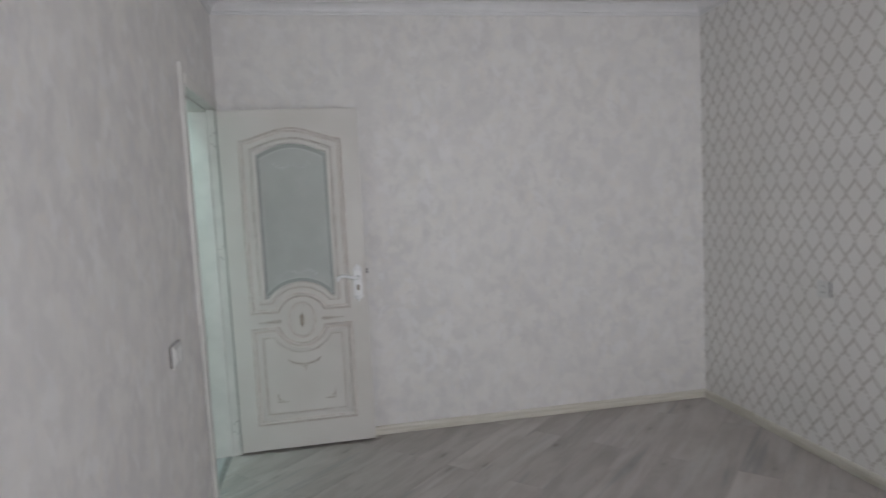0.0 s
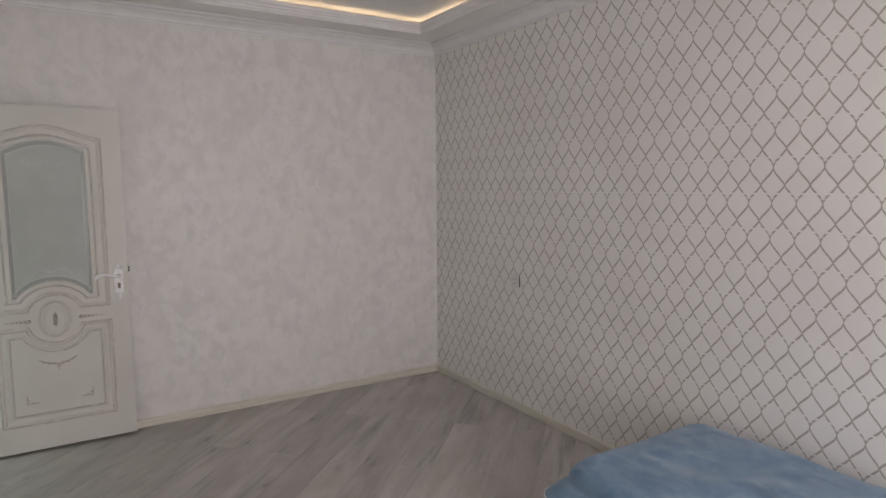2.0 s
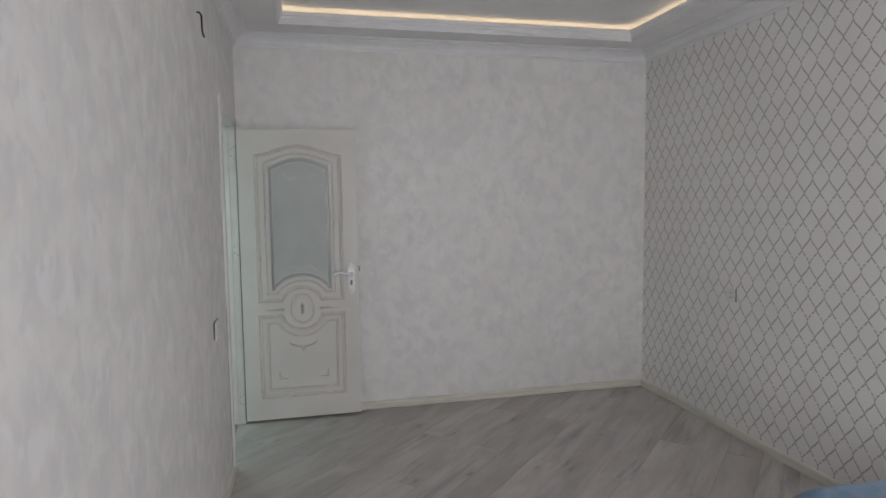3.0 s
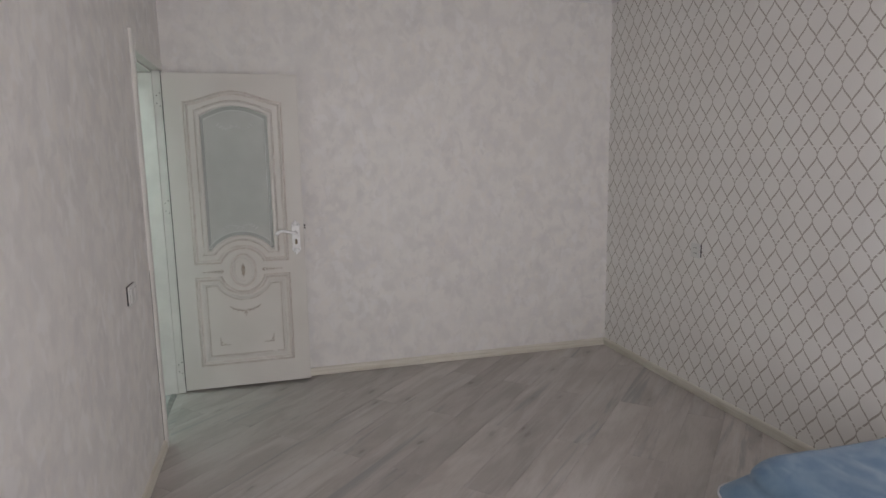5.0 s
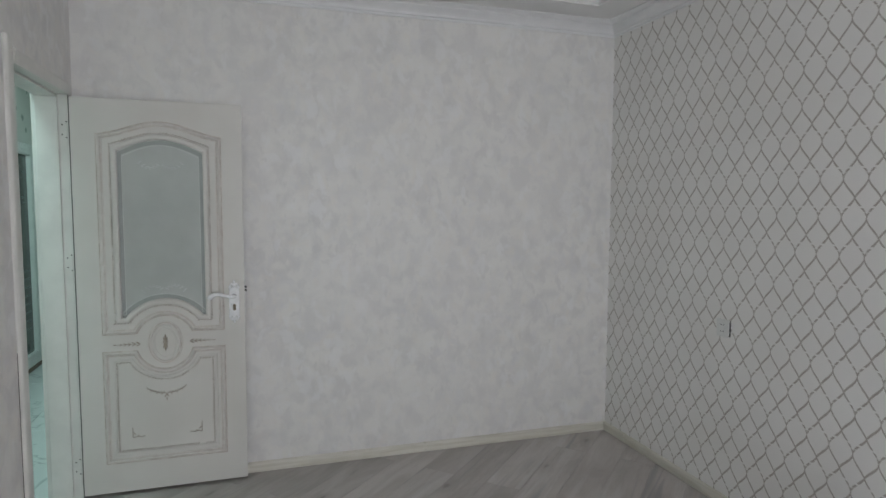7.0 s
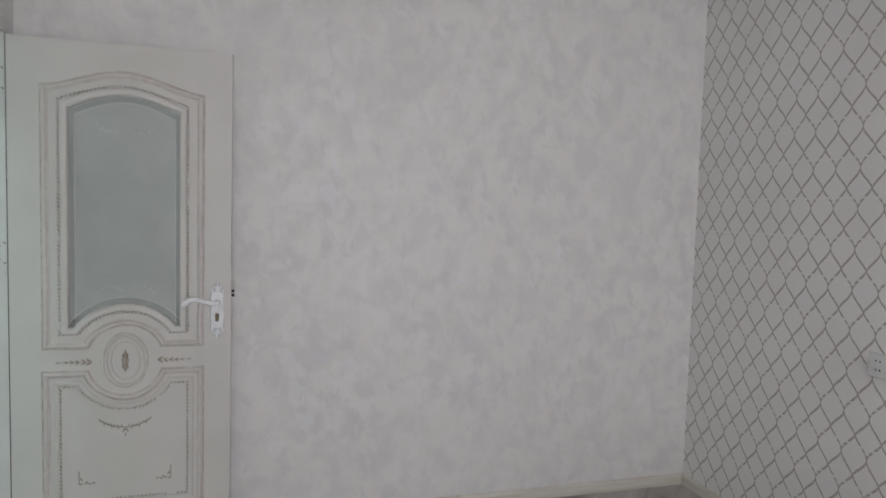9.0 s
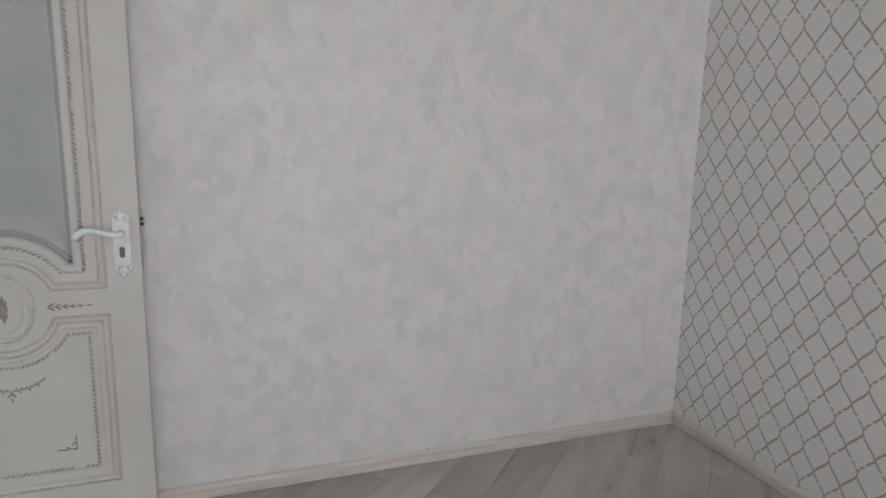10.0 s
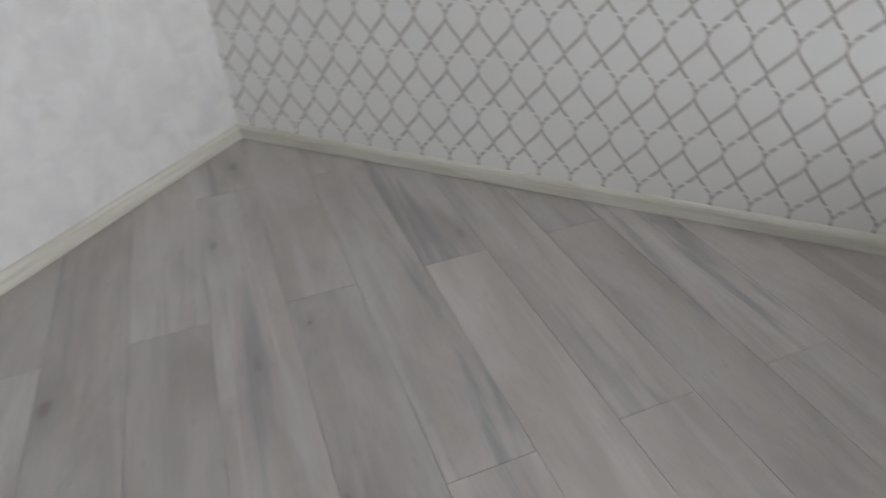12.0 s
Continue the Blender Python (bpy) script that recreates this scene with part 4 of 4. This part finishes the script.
def clipped(poly, x0, x1, y0, y1):
    """Cuts a convex polygon in the plan to a rectangle."""
    for axis, limit, sign in ((0, x0, 1), (0, x1, -1), (1, y0, 1), (1, y1, -1)):
        out = []
        for i, p in enumerate(poly):
            q = poly[(i + 1) % len(poly)]
            dp, dq = sign * (p[axis] - limit), sign * (q[axis] - limit)
            if dp >= 0:
                out.append(p)
            if (dp >= 0) != (dq >= 0):
                k = dp / (dp - dq)
                out.append((p[0] + (q[0] - p[0]) * k, p[1] + (q[1] - p[1]) * k))
        poly = out
        if len(poly) < 3:
            return []
    return poly


def plank_mesh(local):
    """A thin board with chamfered upper edges from its outline, anticlockwise."""
    bm = bmesh.new()
    cx = sum(p[0] for p in local) / len(local)
    cy = sum(p[1] for p in local) / len(local)
    rings = []
    for inset, z in ((0.0003, -0.008), (0.0003, -0.0010), (0.0012, 0.0)):
        ring = []
        for x, y in local:
            d = Vector((x - cx, y - cy))
            ring.append(bm.verts.new((x - inset * (1 if d.x > 0 else -1), y - inset * (1 if d.y > 0 else -1), z)))
        rings.append(ring)
    n = len(local)
    for a, b in zip(rings, rings[1:]):
        for i in range(n):
            bm.faces.new((a[i], a[(i + 1) % n], b[(i + 1) % n], b[i]))
    bm.faces.new(rings[-1])
    me = finish(bm)
    me.materials.append(OAK)
    return me


def lay(cut, s0, d0):
    """Lays one plank, or what a wall leaves of it."""
    if not cut:
        return
    local = [((x + y) * R2 - s0, (y - x) * R2 + d0 + PW) for x, y in cut]
    area = abs(sum(a[0] * b[1] - b[0] * a[1] for a, b in zip(local, local[1:] + local[:1]))) / 2
    if area < 0.00004:
        return
    if area > PW * PL - 0.0002:
        if not whole:
            whole.append(plank_mesh(local))
        me = whole[0]
    else:
        me = plank_mesh(local)
    ob = new("plank", me)
    ob.matrix_world = Matrix.Translation((s0 * R2 + (d0 + PW) * R2, s0 * R2 - (d0 + PW) * R2, 0)) @ Matrix.Rotation(radians(45), 4, "Z")
    ob.parent = floor


whole = []
for row in range(-24, 26):
    d0 = SEAM + PW * row
    shift = BUTT if row % 2 == 0 else BUTT - PL / 2
    for col in range(-6, 6):
        s0 = shift + PL * col
        corners = [(s0, d0), (s0, d0 + PW), (s0 + PL, d0 + PW), (s0 + PL, d0)]
        plan = [((s + d) * R2, (s - d) * R2) for s, d in corners]
        for zone in ((XL + 0.001, XR - 0.001, YB + 0.001, YF - 0.001), (SILL_X1 + 0.001, XL + 0.001, DOOR_Y0 + 0.001, DOOR_Y1 - 0.001)):
            lay(clipped(plan, *zone), s0, d0)
